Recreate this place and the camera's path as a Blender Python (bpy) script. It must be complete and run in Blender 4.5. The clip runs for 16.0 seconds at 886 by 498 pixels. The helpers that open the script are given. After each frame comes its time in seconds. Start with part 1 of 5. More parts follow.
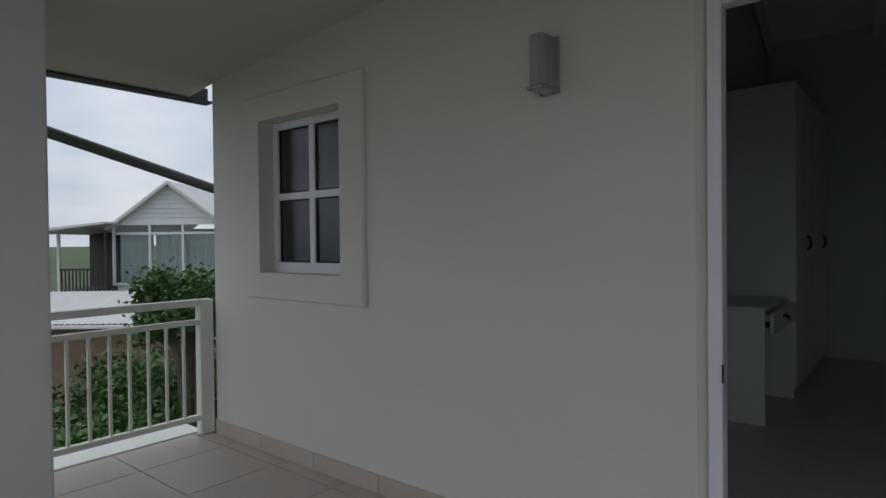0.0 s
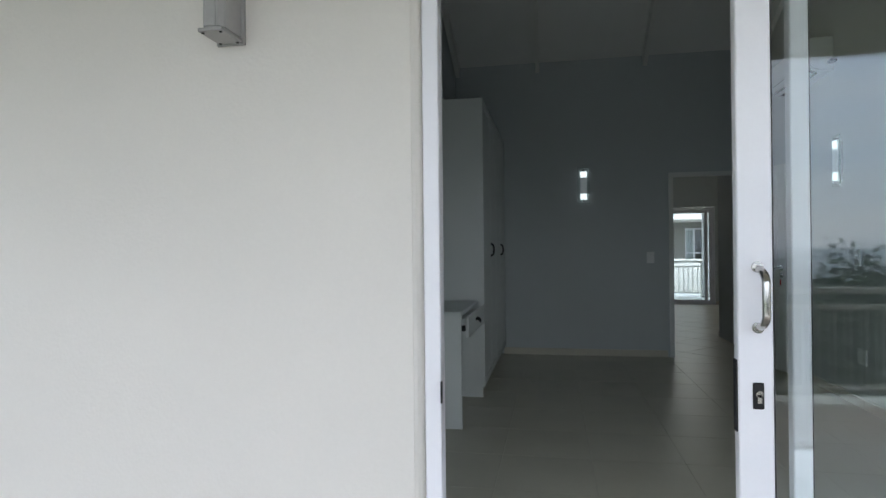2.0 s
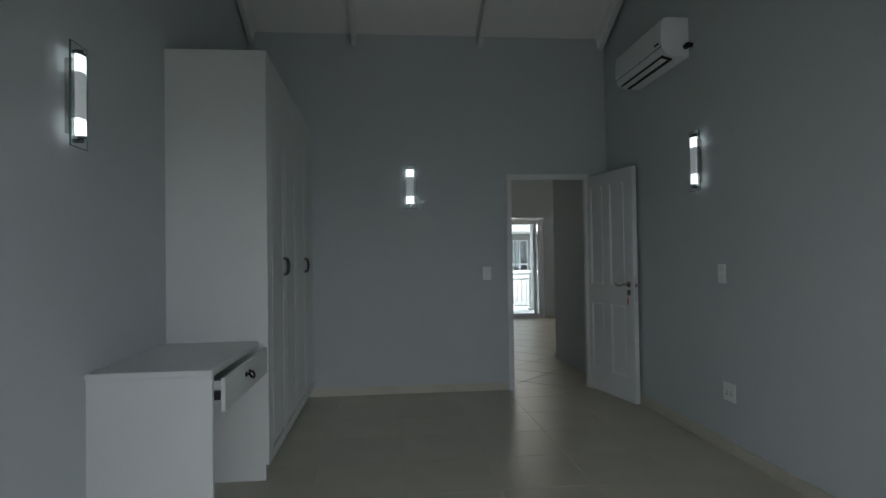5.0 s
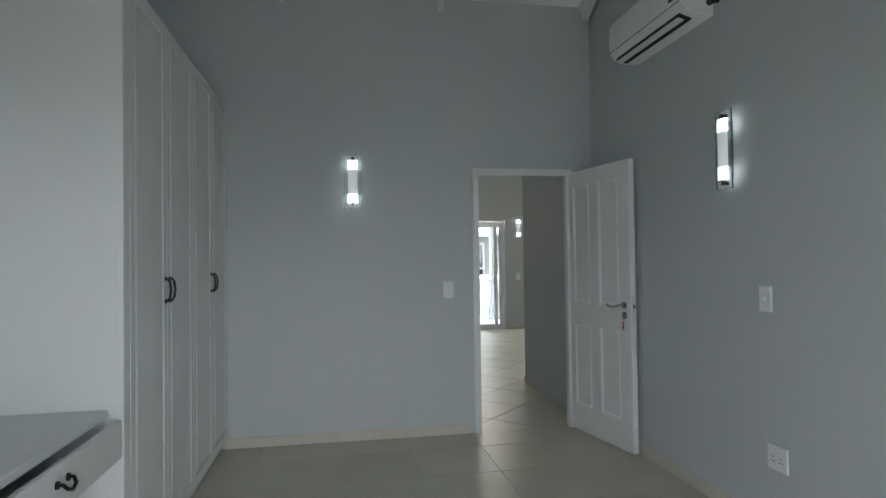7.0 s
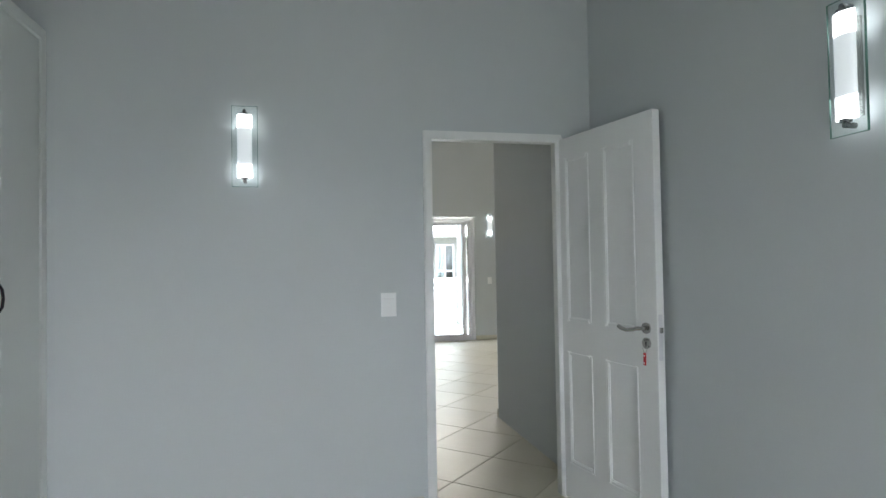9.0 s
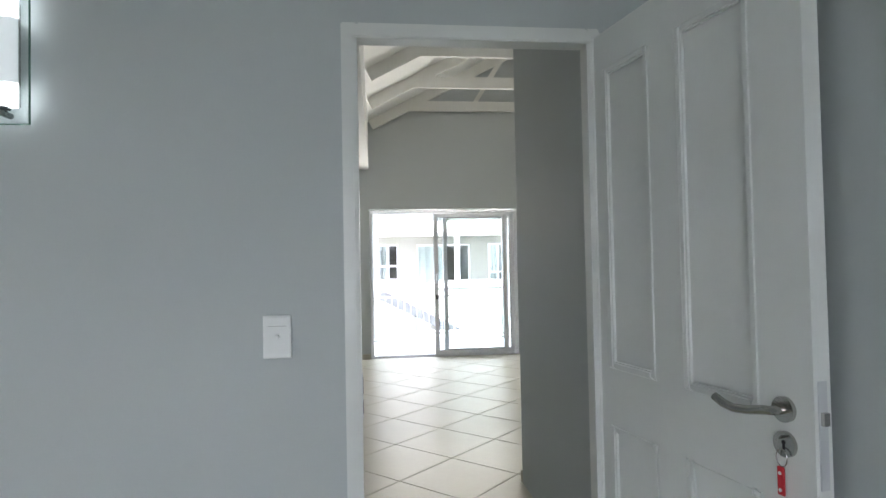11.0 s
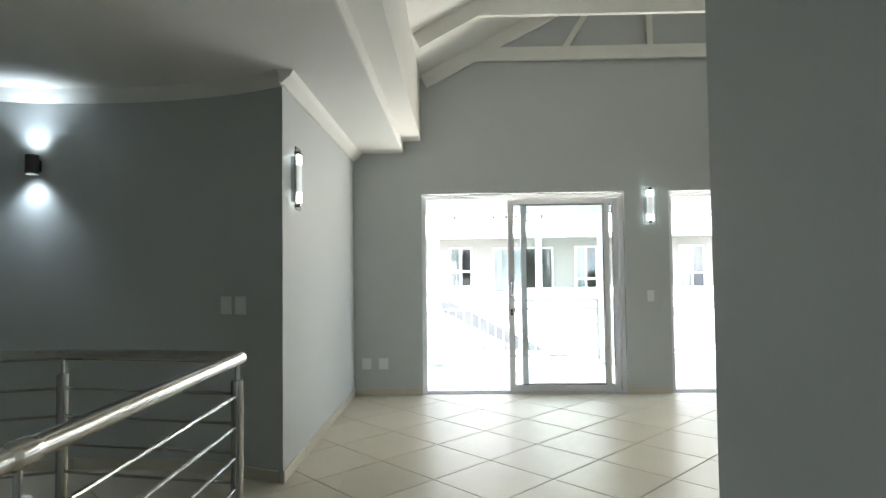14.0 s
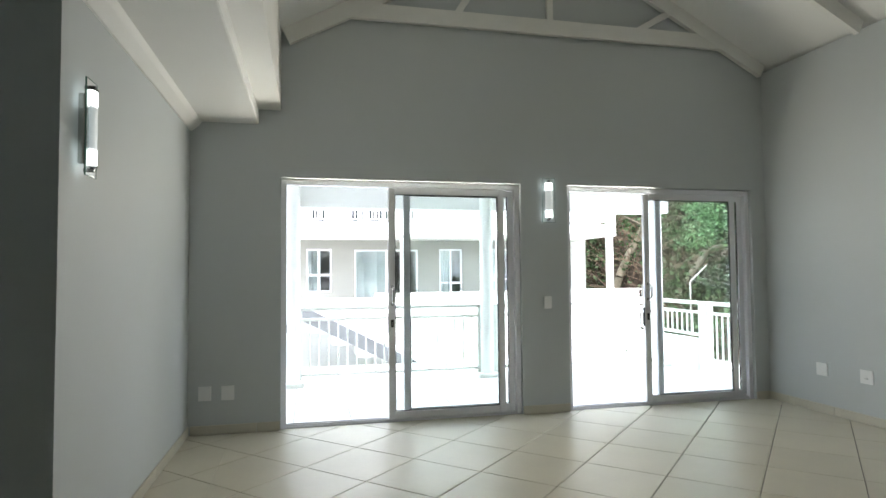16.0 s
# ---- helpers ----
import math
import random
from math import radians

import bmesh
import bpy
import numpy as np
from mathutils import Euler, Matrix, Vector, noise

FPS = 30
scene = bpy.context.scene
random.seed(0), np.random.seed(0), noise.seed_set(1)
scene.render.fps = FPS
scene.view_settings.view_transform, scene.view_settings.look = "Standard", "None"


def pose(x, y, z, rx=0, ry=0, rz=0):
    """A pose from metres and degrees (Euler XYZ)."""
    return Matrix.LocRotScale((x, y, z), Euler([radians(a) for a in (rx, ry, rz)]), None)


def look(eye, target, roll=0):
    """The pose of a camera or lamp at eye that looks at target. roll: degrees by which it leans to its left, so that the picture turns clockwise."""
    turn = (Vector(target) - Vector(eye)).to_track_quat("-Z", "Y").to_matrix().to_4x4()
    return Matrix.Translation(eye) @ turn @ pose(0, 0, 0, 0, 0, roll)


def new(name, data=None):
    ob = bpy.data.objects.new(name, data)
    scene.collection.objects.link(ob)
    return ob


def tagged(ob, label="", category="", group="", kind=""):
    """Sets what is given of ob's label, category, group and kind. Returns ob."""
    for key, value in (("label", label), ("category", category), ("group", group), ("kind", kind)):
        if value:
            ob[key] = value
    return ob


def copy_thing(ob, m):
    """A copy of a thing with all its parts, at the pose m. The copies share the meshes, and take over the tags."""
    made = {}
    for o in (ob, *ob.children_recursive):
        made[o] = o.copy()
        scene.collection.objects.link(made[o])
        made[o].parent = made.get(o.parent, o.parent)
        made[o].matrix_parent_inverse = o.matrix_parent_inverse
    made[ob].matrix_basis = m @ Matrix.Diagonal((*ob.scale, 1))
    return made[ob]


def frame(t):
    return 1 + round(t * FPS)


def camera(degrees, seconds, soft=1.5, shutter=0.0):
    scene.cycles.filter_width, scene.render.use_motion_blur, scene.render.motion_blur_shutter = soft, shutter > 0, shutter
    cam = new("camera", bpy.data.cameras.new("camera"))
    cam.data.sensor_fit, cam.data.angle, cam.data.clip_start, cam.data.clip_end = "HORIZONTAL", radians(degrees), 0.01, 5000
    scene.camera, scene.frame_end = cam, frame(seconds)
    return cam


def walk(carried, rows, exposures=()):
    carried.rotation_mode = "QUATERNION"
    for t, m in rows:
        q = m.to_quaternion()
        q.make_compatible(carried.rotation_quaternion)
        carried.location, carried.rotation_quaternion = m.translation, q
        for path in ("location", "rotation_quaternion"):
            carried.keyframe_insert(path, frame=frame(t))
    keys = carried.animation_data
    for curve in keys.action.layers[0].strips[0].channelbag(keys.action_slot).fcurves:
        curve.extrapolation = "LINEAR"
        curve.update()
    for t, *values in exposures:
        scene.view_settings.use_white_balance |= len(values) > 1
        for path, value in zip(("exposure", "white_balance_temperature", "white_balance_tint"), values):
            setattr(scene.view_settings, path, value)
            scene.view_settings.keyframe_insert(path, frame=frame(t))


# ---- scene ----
cam = camera(74.0, 16.0)
PATH = [
    (0, (-1.094, -7.389, 1.27), (-2.356, -5.838, 1.243), -0.6),
    (0.5, (-1.094, -7.309, 1.253), (-2.085, -5.572, 1.235), -0.5),
    (1, (-1.108, -7.207, 1.215), (-1.886, -5.364, 1.22), -0.8),
    (1.5, (-1.182, -7.076, 1.208), (-1.796, -5.172, 1.214), -0.8),
    (2, (-1.283, -6.945, 1.222), (-1.653, -4.98, 1.227), -0.6),
    (2.5, (-1.301, -6.762, 1.215), (-1.457, -4.768, 1.225), -0.6),
    (3, (-1.263, -6.515, 1.225), (-1.318, -4.516, 1.24), -0.6),
    (3.5, (-1.251, -6.294, 1.229), (-1.251, -4.294, 1.248), -0.8),
    (4, (-1.275, -6.075, 1.242), (-1.197, -4.077, 1.267), -0.7),
    (4.5, (-1.228, -5.842, 1.222), (-1.084, -3.847, 1.257), -0.9),
    (4.7, (-1.2, -5.732, 1.232), (-1.037, -3.739, 1.268), -0.9),
    (7, (-1.043, -4.499, 1.346), (-0.696, -2.53, 1.385), -0.8),
    (7.5, (-1.017, -4.168, 1.325), (-0.638, -2.205, 1.378), -0.9),
    (8, (-0.945, -3.845, 1.355), (-0.524, -1.89, 1.392), -0.8),
    (8.5, (-0.795, -3.505, 1.349), (-0.347, -1.556, 1.392), -0.9),
    (11, (0.082, -1.808, 1.326), (0.31, 0.178, 1.376), -1.1),
    (11.5, (0.229, -1.451, 1.337), (0.356, 0.544, 1.39), -0.8),
    (12, (0.298, -1.078, 1.329), (0.365, 0.92, 1.386), -0.8),
    (12.5, (0.355, -0.742, 1.283), (0.399, 1.256, 1.349), -0.8),
    (13, (0.383, -0.353, 1.298), (0.35, 1.646, 1.365), -0.7),
    (13.5, (0.381, 0.003, 1.304), (0.33, 2.001, 1.373), -0.7),
    (14, (0.363, 0.353, 1.296), (0.319, 2.351, 1.371), -0.7),
    (14.5, (0.327, 0.657, 1.292), (0.29, 2.655, 1.373), -0.7),
    (15, (0.263, 0.936, 1.288), (0.261, 2.934, 1.374), -0.5),
    (15.5, (0.204, 1.222, 1.288), (0.389, 3.212, 1.37), -0.6),
    (16, (0.233, 1.446, 1.285), (0.677, 3.395, 1.369), -0.5),
]
walk(cam, [(t, look(eye, target, roll)) for t, eye, target, roll in PATH],
     exposures=[(0.0, -0.5, 6550, 10), (0.5, -0.05, 6550, 10), (1.0, 1.1, 6500, 10), (1.5, 1.38, 6450, 9), (2.0, 1.5, 6400, 9), (2.5, 1.47, 6400, 8), (3.5, 1.05, 6300, 8), (4.0, 1.3, 6350, 8), (4.5, 1.8, 6450, 10), (4.7, 1.95, 6500, 11), (6.8, 3.25, 6600, 13), (7.5, 3.58, 6600, 13), (8.7, 4.05, 6650, 13), (11.0, 3.93, 6600, 13), (12.0, 3.72, 6650, 11), (12.5, 3.72, 6650, 10), (13.5, 3.95, 6700, 9), (15.0, 3.78, 6700, 9), (16.0, 3.42, 6700, 9)])

# ---- daylight: an overcast sky over the whole place ----
world = bpy.data.worlds.new("sky")
scene.world = world
world.use_nodes = True
wn = world.node_tree.nodes
sky_tex = wn.new("ShaderNodeTexSky")
sky_tex.sky_type = "NISHITA"
sky_tex.sun_disc = False
sky_tex.sun_elevation = radians(48)
sky_tex.sun_rotation = radians(200)
sky_tex.air_density, sky_tex.dust_density, sky_tex.ozone_density = 1.2, 4.0, 1.0
sky_mix = wn.new("ShaderNodeMix")
sky_mix.data_type = "RGBA"
cloud_co = wn.new("ShaderNodeTexCoord")
cloud_map = wn.new("ShaderNodeMapping")
cloud_map.inputs["Scale"].default_value = (1.5, 1.5, 5.0)
cloud = wn.new("ShaderNodeTexNoise")
cloud.inputs["Scale"].default_value = 2.2
cloud.inputs["Detail"].default_value = 6
cloud_ramp = wn.new("ShaderNodeValToRGB")
cloud_ramp.color_ramp.elements[0].position = 0.3
cloud_ramp.color_ramp.elements[0].color = (4.3, 5.2, 6.8, 1)
cloud_ramp.color_ramp.elements[1].position = 0.72
cloud_ramp.color_ramp.elements[1].color = (8.2, 8.6, 9.2, 1)
wl = world.node_tree.links
wl.new(cloud_co.outputs["Generated"], cloud_map.inputs["Vector"])
wl.new(cloud_map.outputs["Vector"], cloud.inputs["Vector"])
wl.new(cloud.outputs["Fac"], cloud_ramp.inputs["Fac"])
sky_mix.inputs["Factor"].default_value = 0.8
wl.new(sky_tex.outputs["Color"], sky_mix.inputs["A"])
wl.new(cloud_ramp.outputs["Color"], sky_mix.inputs["B"])
wl.new(sky_mix.outputs["Result"], wn["Background"].inputs["Color"])
wn["Background"].inputs["Strength"].default_value = 0.15

sun = new("sun", bpy.data.lights.new("sun", "SUN"))
sun.data.energy, sun.data.angle, sun.data.color = 0.8, radians(20), (1.0, 0.96, 0.9)
sun.matrix_world = look((0, 0, 20), (4, 8, 0))

# light that comes in through the open bedroom door: cool from the sky, downwards, and warm off the balcony floor, upwards
for energy, color, aim in ((1.5, (0.80, 0.91, 1.0), -1.3), (0.22, (1.0, 0.94, 0.80), 4.0)):
    door_light = new("door_light", bpy.data.lights.new("door_light", "AREA"))
    door_light.data.shape, door_light.data.size, door_light.data.size_y = "RECTANGLE", 1.9, 1.95
    door_light.data.energy, door_light.data.color = energy, color
    door_light.matrix_world = look((-0.6, -5.16, 1.05), (-0.6, 0.0, aim))

# sky light in the heads of the two lounge door openings
for x0, x1 in ((0.06, 2.06), (2.64, 3.5)):
    head_light = new("head_light", bpy.data.lights.new("head_light", "AREA"))
    head_light.data.shape, head_light.data.size, head_light.data.size_y = "RECTANGLE", x1 - x0, 0.03
    head_light.data.energy, head_light.data.color = 2.1 if x1 < 3 else 1.35, (1.0, 0.955, 0.83)
    head_light.matrix_world = look(((x0 + x1) / 2, 6.585, 2.05), ((x0 + x1) / 2, 0.0, 2.05))


# ---- materials ----
def material(name, color, rough=0.5, metal=0.0, vary=0.06, scale=3.0, grain=60.0, bump=0.05, spec=0.5, random_tone=0.0, coat=0.0):
    """A painted or plain surface: broad tone changes, fine grain, fine relief."""
    m = bpy.data.materials.new(name)
    m.use_nodes = True
    n, l = m.node_tree.nodes, m.node_tree.links
    b = n["Principled BSDF"]
    b.inputs["Metallic"].default_value = metal
    b.inputs["Specular IOR Level"].default_value = spec
    b.inputs["Coat Weight"].default_value = coat
    co = n.new("ShaderNodeTexCoord")
    broad = n.new("ShaderNodeTexNoise")
    broad.inputs["Scale"].default_value, broad.inputs["Detail"].default_value = scale, 5
    fine = n.new("ShaderNodeTexNoise")
    fine.inputs["Scale"].default_value, fine.inputs["Detail"].default_value = grain, 4
    l.new(co.outputs["Object"], broad.inputs["Vector"])
    l.new(co.outputs["Object"], fine.inputs["Vector"])
    add = n.new("ShaderNodeMath")
    add.operation = "MULTIPLY_ADD"
    l.new(fine.outputs["Fac"], add.inputs[0])
    add.inputs[1].default_value = 0.35
    l.new(broad.outputs["Fac"], add.inputs[2])
    tone = n.new("ShaderNodeMapRange")
    tone.inputs["From Min"].default_value, tone.inputs["From Max"].default_value = 0.3, 1.0
    tone.inputs["To Min"].default_value, tone.inputs["To Max"].default_value = 1 - vary, 1 + vary
    l.new(add.outputs[0], tone.inputs["Value"])
    value = tone.outputs["Result"]
    if random_tone:
        info = n.new("ShaderNodeObjectInfo")
        r = n.new("ShaderNodeMapRange")
        r.inputs["To Min"].default_value, r.inputs["To Max"].default_value = 1 - random_tone, 1 + random_tone
        l.new(info.outputs["Random"], r.inputs["Value"])
        mul = n.new("ShaderNodeMath")
        mul.operation = "MULTIPLY"
        l.new(value, mul.inputs[0])
        l.new(r.outputs["Result"], mul.inputs[1])
        value = mul.outputs[0]
    c = n.new("ShaderNodeVectorMath")
    c.operation = "SCALE"
    c.inputs[0].default_value = color
    l.new(value, c.inputs["Scale"])
    l.new(c.outputs["Vector"], b.inputs["Base Color"])
    rr = n.new("ShaderNodeMapRange")
    rr.inputs["To Min"].default_value, rr.inputs["To Max"].default_value = max(0.02, rough - 0.035), min(1, rough + 0.035)
    l.new(broad.outputs["Fac"], rr.inputs["Value"])
    l.new(rr.outputs["Result"], b.inputs["Roughness"])
    if bump:
        bp = n.new("ShaderNodeBump")
        bp.inputs["Strength"].default_value, bp.inputs["Distance"].default_value = bump, 0.01
        l.new(fine.outputs["Fac"], bp.inputs["Height"])
        l.new(bp.outputs["Normal"], b.inputs["Normal"])
    return m


def glass(name, color=(0.93, 0.97, 0.96)):
    """Window glass: a clear sheet that mirrors at grazing angles."""
    m = bpy.data.materials.new(name)
    m.use_nodes = True
    b = m.node_tree.nodes["Principled BSDF"]
    b.inputs["Base Color"].default_value = (*color, 1)
    b.inputs["Roughness"].default_value = 0.0
    b.inputs["Transmission Weight"].default_value = 1.0
    b.inputs["IOR"].default_value = 1.45
    return m


def glowing(name, color, strength):
    m = bpy.data.materials.new(name)
    m.use_nodes = True
    b = m.node_tree.nodes["Principled BSDF"]
    b.inputs["Base Color"].default_value = (0.9, 0.9, 0.9, 1)
    b.inputs["Emission Color"].default_value = (*color, 1)
    b.inputs["Emission Strength"].default_value = strength
    return m


M_EXT = material("cream_render", (0.705, 0.675, 0.632), 0.85, vary=0.05, scale=1.2, grain=90, bump=0.12, spec=0.2)
M_WALL = material("grey_wall_paint", (0.54, 0.572, 0.583), 0.6, vary=0.03, scale=1.0, grain=120, bump=0.05, spec=0.25)
M_CEIL = material("white_ceiling_paint", (0.82, 0.82, 0.80), 0.7, vary=0.03, scale=1.5, grain=80, bump=0.04, spec=0.2)
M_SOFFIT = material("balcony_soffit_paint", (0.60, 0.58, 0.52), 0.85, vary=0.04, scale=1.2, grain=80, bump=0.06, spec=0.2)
M_TIMBER = material("white_painted_timber", (0.80, 0.80, 0.77), 0.5, vary=0.05, scale=4, grain=40, bump=0.06)
M_WOODWORK = material("white_satin_woodwork", (0.77, 0.78, 0.77), 0.38, vary=0.03, scale=3, grain=50, bump=0.03)
M_CUPBOARD = material("white_melamine", (0.69, 0.71, 0.69), 0.35, vary=0.02, scale=3, grain=90, bump=0.015)
M_ALU = material("white_powder_coated_aluminium", (0.80, 0.80, 0.84), 0.35, vary=0.03, scale=5, grain=100, bump=0.02)
M_STEEL = material("brushed_steel", (0.47, 0.46, 0.44), 0.20, metal=1.0, vary=0.06, scale=8, grain=160, bump=0.02)
M_BLACK = material("black_iron", (0.02, 0.02, 0.022), 0.4, metal=0.6, vary=0.1, scale=10, grain=90, bump=0.04)
M_DARK = material("dark_rubber", (0.015, 0.015, 0.017), 0.7, vary=0.1, bump=0.03)
M_PLATE = material("white_plastic", (0.82, 0.83, 0.83), 0.35, vary=0.02, bump=0.0)
M_RED = material("red_plastic_tag", (0.55, 0.02, 0.03), 0.35, vary=0.05, bump=0.0)
M_PALESTEEL = material("satin_nickel", (0.66, 0.67, 0.69), 0.4, metal=0.6, bump=0.0)
M_TILE = material("cream_floor_tile", (0.54, 0.51, 0.42), 0.33, vary=0.07, scale=2.5, grain=25, bump=0.012, random_tone=0.03)
M_GROUT = material("grey_grout", (0.13, 0.125, 0.11), 0.9, vary=0.1, scale=6, grain=120, bump=0.1)
M_GROUT_PALE = material("cream_grout", (0.56, 0.53, 0.45), 0.8, vary=0.1, scale=6, grain=120, bump=0.1)
M_OTILE = material("beige_balcony_tile", (0.52, 0.46, 0.41), 0.45, vary=0.08, scale=3, grain=30, bump=0.03, random_tone=0.04)
M_SKIRT = material("cream_skirting_tile", (0.58, 0.55, 0.47), 0.32, vary=0.05, scale=3, grain=40, bump=0.02, random_tone=0.03)
M_OSKIRT = material("beige_skirting_tile", (0.52, 0.45, 0.39), 0.5, vary=0.06, scale=3, grain=40, bump=0.03, random_tone=0.04)
M_RAIL = material("cream_painted_steel", (0.72, 0.74, 0.68), 0.4, vary=0.05, scale=4, grain=60, bump=0.03)
M_GLASS = glass("clear_glass")
M_GLOW = glowing("lit_tube", (0.86, 0.97, 1.0), 0.42)
M_FROST = glowing("frosted_tube", (0.80, 0.95, 1.0), 0.029)


# ---- building helpers ----
def box(bm, x0, x1, y0, y1, z0, z1, m=None):
    """Adds one box to a bmesh."""
    vs = [bm.verts.new((x, y, z)) for x in (x0, x1) for y in (y0, y1) for z in (z0, z1)]
    for f in ((0, 1, 3, 2), (4, 6, 7, 5), (0, 4, 5, 1), (2, 3, 7, 6), (0, 2, 6, 4), (1, 5, 7, 3)):
        bm.faces.new([vs[i] for i in f])
    if m is not None:
        bmesh.ops.transform(bm, matrix=m, verts=vs)
    return vs


def rbox(x0, x1, y0, y1, z0, z1, r=0.004, seg=2):
    """A box of its own with rounded edges."""
    bm = bmesh.new()
    box(bm, x0, x1, y0, y1, z0, z1)
    bmesh.ops.bevel(bm, geom=bm.edges[:], offset=r, segments=seg, affect="EDGES", profile=0.5)
    return bm


def prism(bm, pts, axis, a, b):
    """A flat outline swept along an axis: pts are (x, z) for axis y, (y, z) for axis x, (x, y) for axis z."""
    def at(p, v):
        return {"y": (p[0], v, p[1]), "x": (v, p[0], p[1]), "z": (p[0], p[1], v)}[axis]
    lo, hi = [bm.verts.new(at(p, a)) for p in pts], [bm.verts.new(at(p, b)) for p in pts]
    bm.faces.new(lo)
    bm.faces.new(hi[::-1])
    for i in range(len(pts)):
        j = (i + 1) % len(pts)
        bm.faces.new((lo[i], hi[i], hi[j], lo[j]))
    return lo + hi


def rod(bm, p, q, r, seg=12, r2=None):
    """A round bar from p to q."""
    p, q = Vector(p), Vector(q)
    d = q - p
    m = Matrix.Translation((p + q) / 2) @ d.to_track_quat("Z", "Y").to_matrix().to_4x4()
    bmesh.ops.create_cone(bm, cap_ends=True, segments=seg, radius1=r, radius2=r if r2 is None else r2, depth=d.length, matrix=m)


def tube(pts, r, seg=10):
    """A bent round bar through the points."""
    bm = bmesh.new()
    pts = [Vector(p) for p in pts]
    rings = []
    side = None
    for i, p in enumerate(pts):
        d = (pts[min(i + 1, len(pts) - 1)] - pts[max(i - 1, 0)]).normalized()
        if side is None:
            side = d.orthogonal().normalized()
        side = (side - d * side.dot(d)).normalized()
        up = d.cross(side)
        rings.append([bm.verts.new(p + r * (math.cos(2 * math.pi * k / seg) * side + math.sin(2 * math.pi * k / seg) * up)) for k in range(seg)])
    for a, b in zip(rings, rings[1:]):
        for k in range(seg):
            bm.faces.new((a[k], a[(k + 1) % seg], b[(k + 1) % seg], b[k]))
    bm.faces.new(rings[0][::-1])
    bm.faces.new(rings[-1])
    return bm


def part(name, bm, mat, parent=None, label="", smooth=False):
    """Links a bmesh as one mesh object, under a thing if one is given."""
    bmesh.ops.recalc_face_normals(bm, faces=bm.faces)
    me = bpy.data.meshes.new(name)
    bm.to_mesh(me)
    bm.free()
    me.materials.append(mat)
    if smooth:
        me.polygons.foreach_set("use_smooth", [True] * len(me.polygons))
        me.set_sharp_from_angle(angle=radians(40))
    ob = new(name, me)
    if parent:
        ob.parent = parent
    if label:
        ob["label"] = label
    return ob


def thing(name, m, label, category, group="", kind=""):
    """An empty at the base of a thing that has parts."""
    ob = new(name)
    ob.empty_display_size = 0.1
    ob.matrix_basis = m
    return tagged(ob, label, category, group, kind)


def setting(name, bm, mat, label):
    return tagged(part(name, bm, mat), label, name.split("_")[0], kind="structure")


def wall_y(name, x0, x1, y0, y1, z0, z1, holes, mat, label, gable=None):
    """A wall along x with rectangular holes (x0, x1, z0, z1) through it."""
    bm = bmesh.new()
    x = x0
    for a, b, c, d in sorted(holes):
        box(bm, x, a, y0, y1, z0, z1)
        if c > z0:
            box(bm, a, b, y0, y1, z0, c)
        if d < z1:
            box(bm, a, b, y0, y1, d, z1)
        x = b
    box(bm, x, x1, y0, y1, z0, z1)
    if gable:
        prism(bm, gable, "y", y0, y1)
    return setting(name, bm, mat, label)


# ---- the large structure ----
# bedroom: x -2.42..0.99, y -5.14..0; landing and lounge beyond y 0.12; balconies at both ends
RIDGE_Z, EAVE_Z, RIDGE_X = 4.645, 3.36, 2.42
b = bmesh.new()
box(b, -0.36, 5.0, 0.0, 6.78, -0.25, -0.012)
box(b, -4.65, -0.36, 2.46, 6.78, -0.25, -0.012)
setting("floor", b, M_GROUT, "concrete floor slab with grey grout under the tiles")
b = bmesh.new()
box(b, -2.65, 1.2, -5.4, 0.0, -0.25, -0.002)
setting("floor_bedroom", b, M_GROUT_PALE, "bedroom floor slab with cream grout under the tiles")

BED_ROOF = 0.50
wall_y("wall_door", -2.64, 1.2, 0.0, 0.11, -0.012, 3.6, [(-0.012, 0.80, -0.012, 2.062)], M_WALL, "grey painted plaster wall with a doorway to the landing")
wall_y("wall_balcony_inner", -2.42, 0.99, -5.19, -5.14, -0.012, 3.6, [(-1.76, 0.56, -0.012, 2.10)], M_WALL, "grey painted plaster wall around the balcony sliding door")
wall_y("wall_balcony", -4.66, 6.2, -5.36, -5.19, -0.25, 3.6, [(-4.11, -3.40, 1.095, 1.98), (-1.668, 0.48, -0.25, 2.07)], M_EXT, "cream rendered outside wall with a small window and a sliding door")
b = bmesh.new()
box(b, -2.64, -2.42, -5.19, 0.0, -0.012, 4.9)
setting("wall_bed_left", b, M_WALL, "grey painted bedroom wall behind the cupboards")
b = bmesh.new()
box(b, 0.99, 1.2, -5.19, 0.0, -0.012, 4.9)
setting("wall_bed_right", b, M_WALL, "grey painted bedroom wall with an air conditioner")
b = bmesh.new()
prism(b, [(0.12, 3.34), (-2.57, 3.40 + 2.57 * BED_ROOF), (-5.36, 3.34), (-5.36, 3.5), (-2.57, 3.56 + 2.57 * BED_ROOF), (0.12, 3.5)], "x", -2.66, 1.22)
setting("ceiling_bed", b, M_CEIL, "white boarded raked bedroom ceiling")

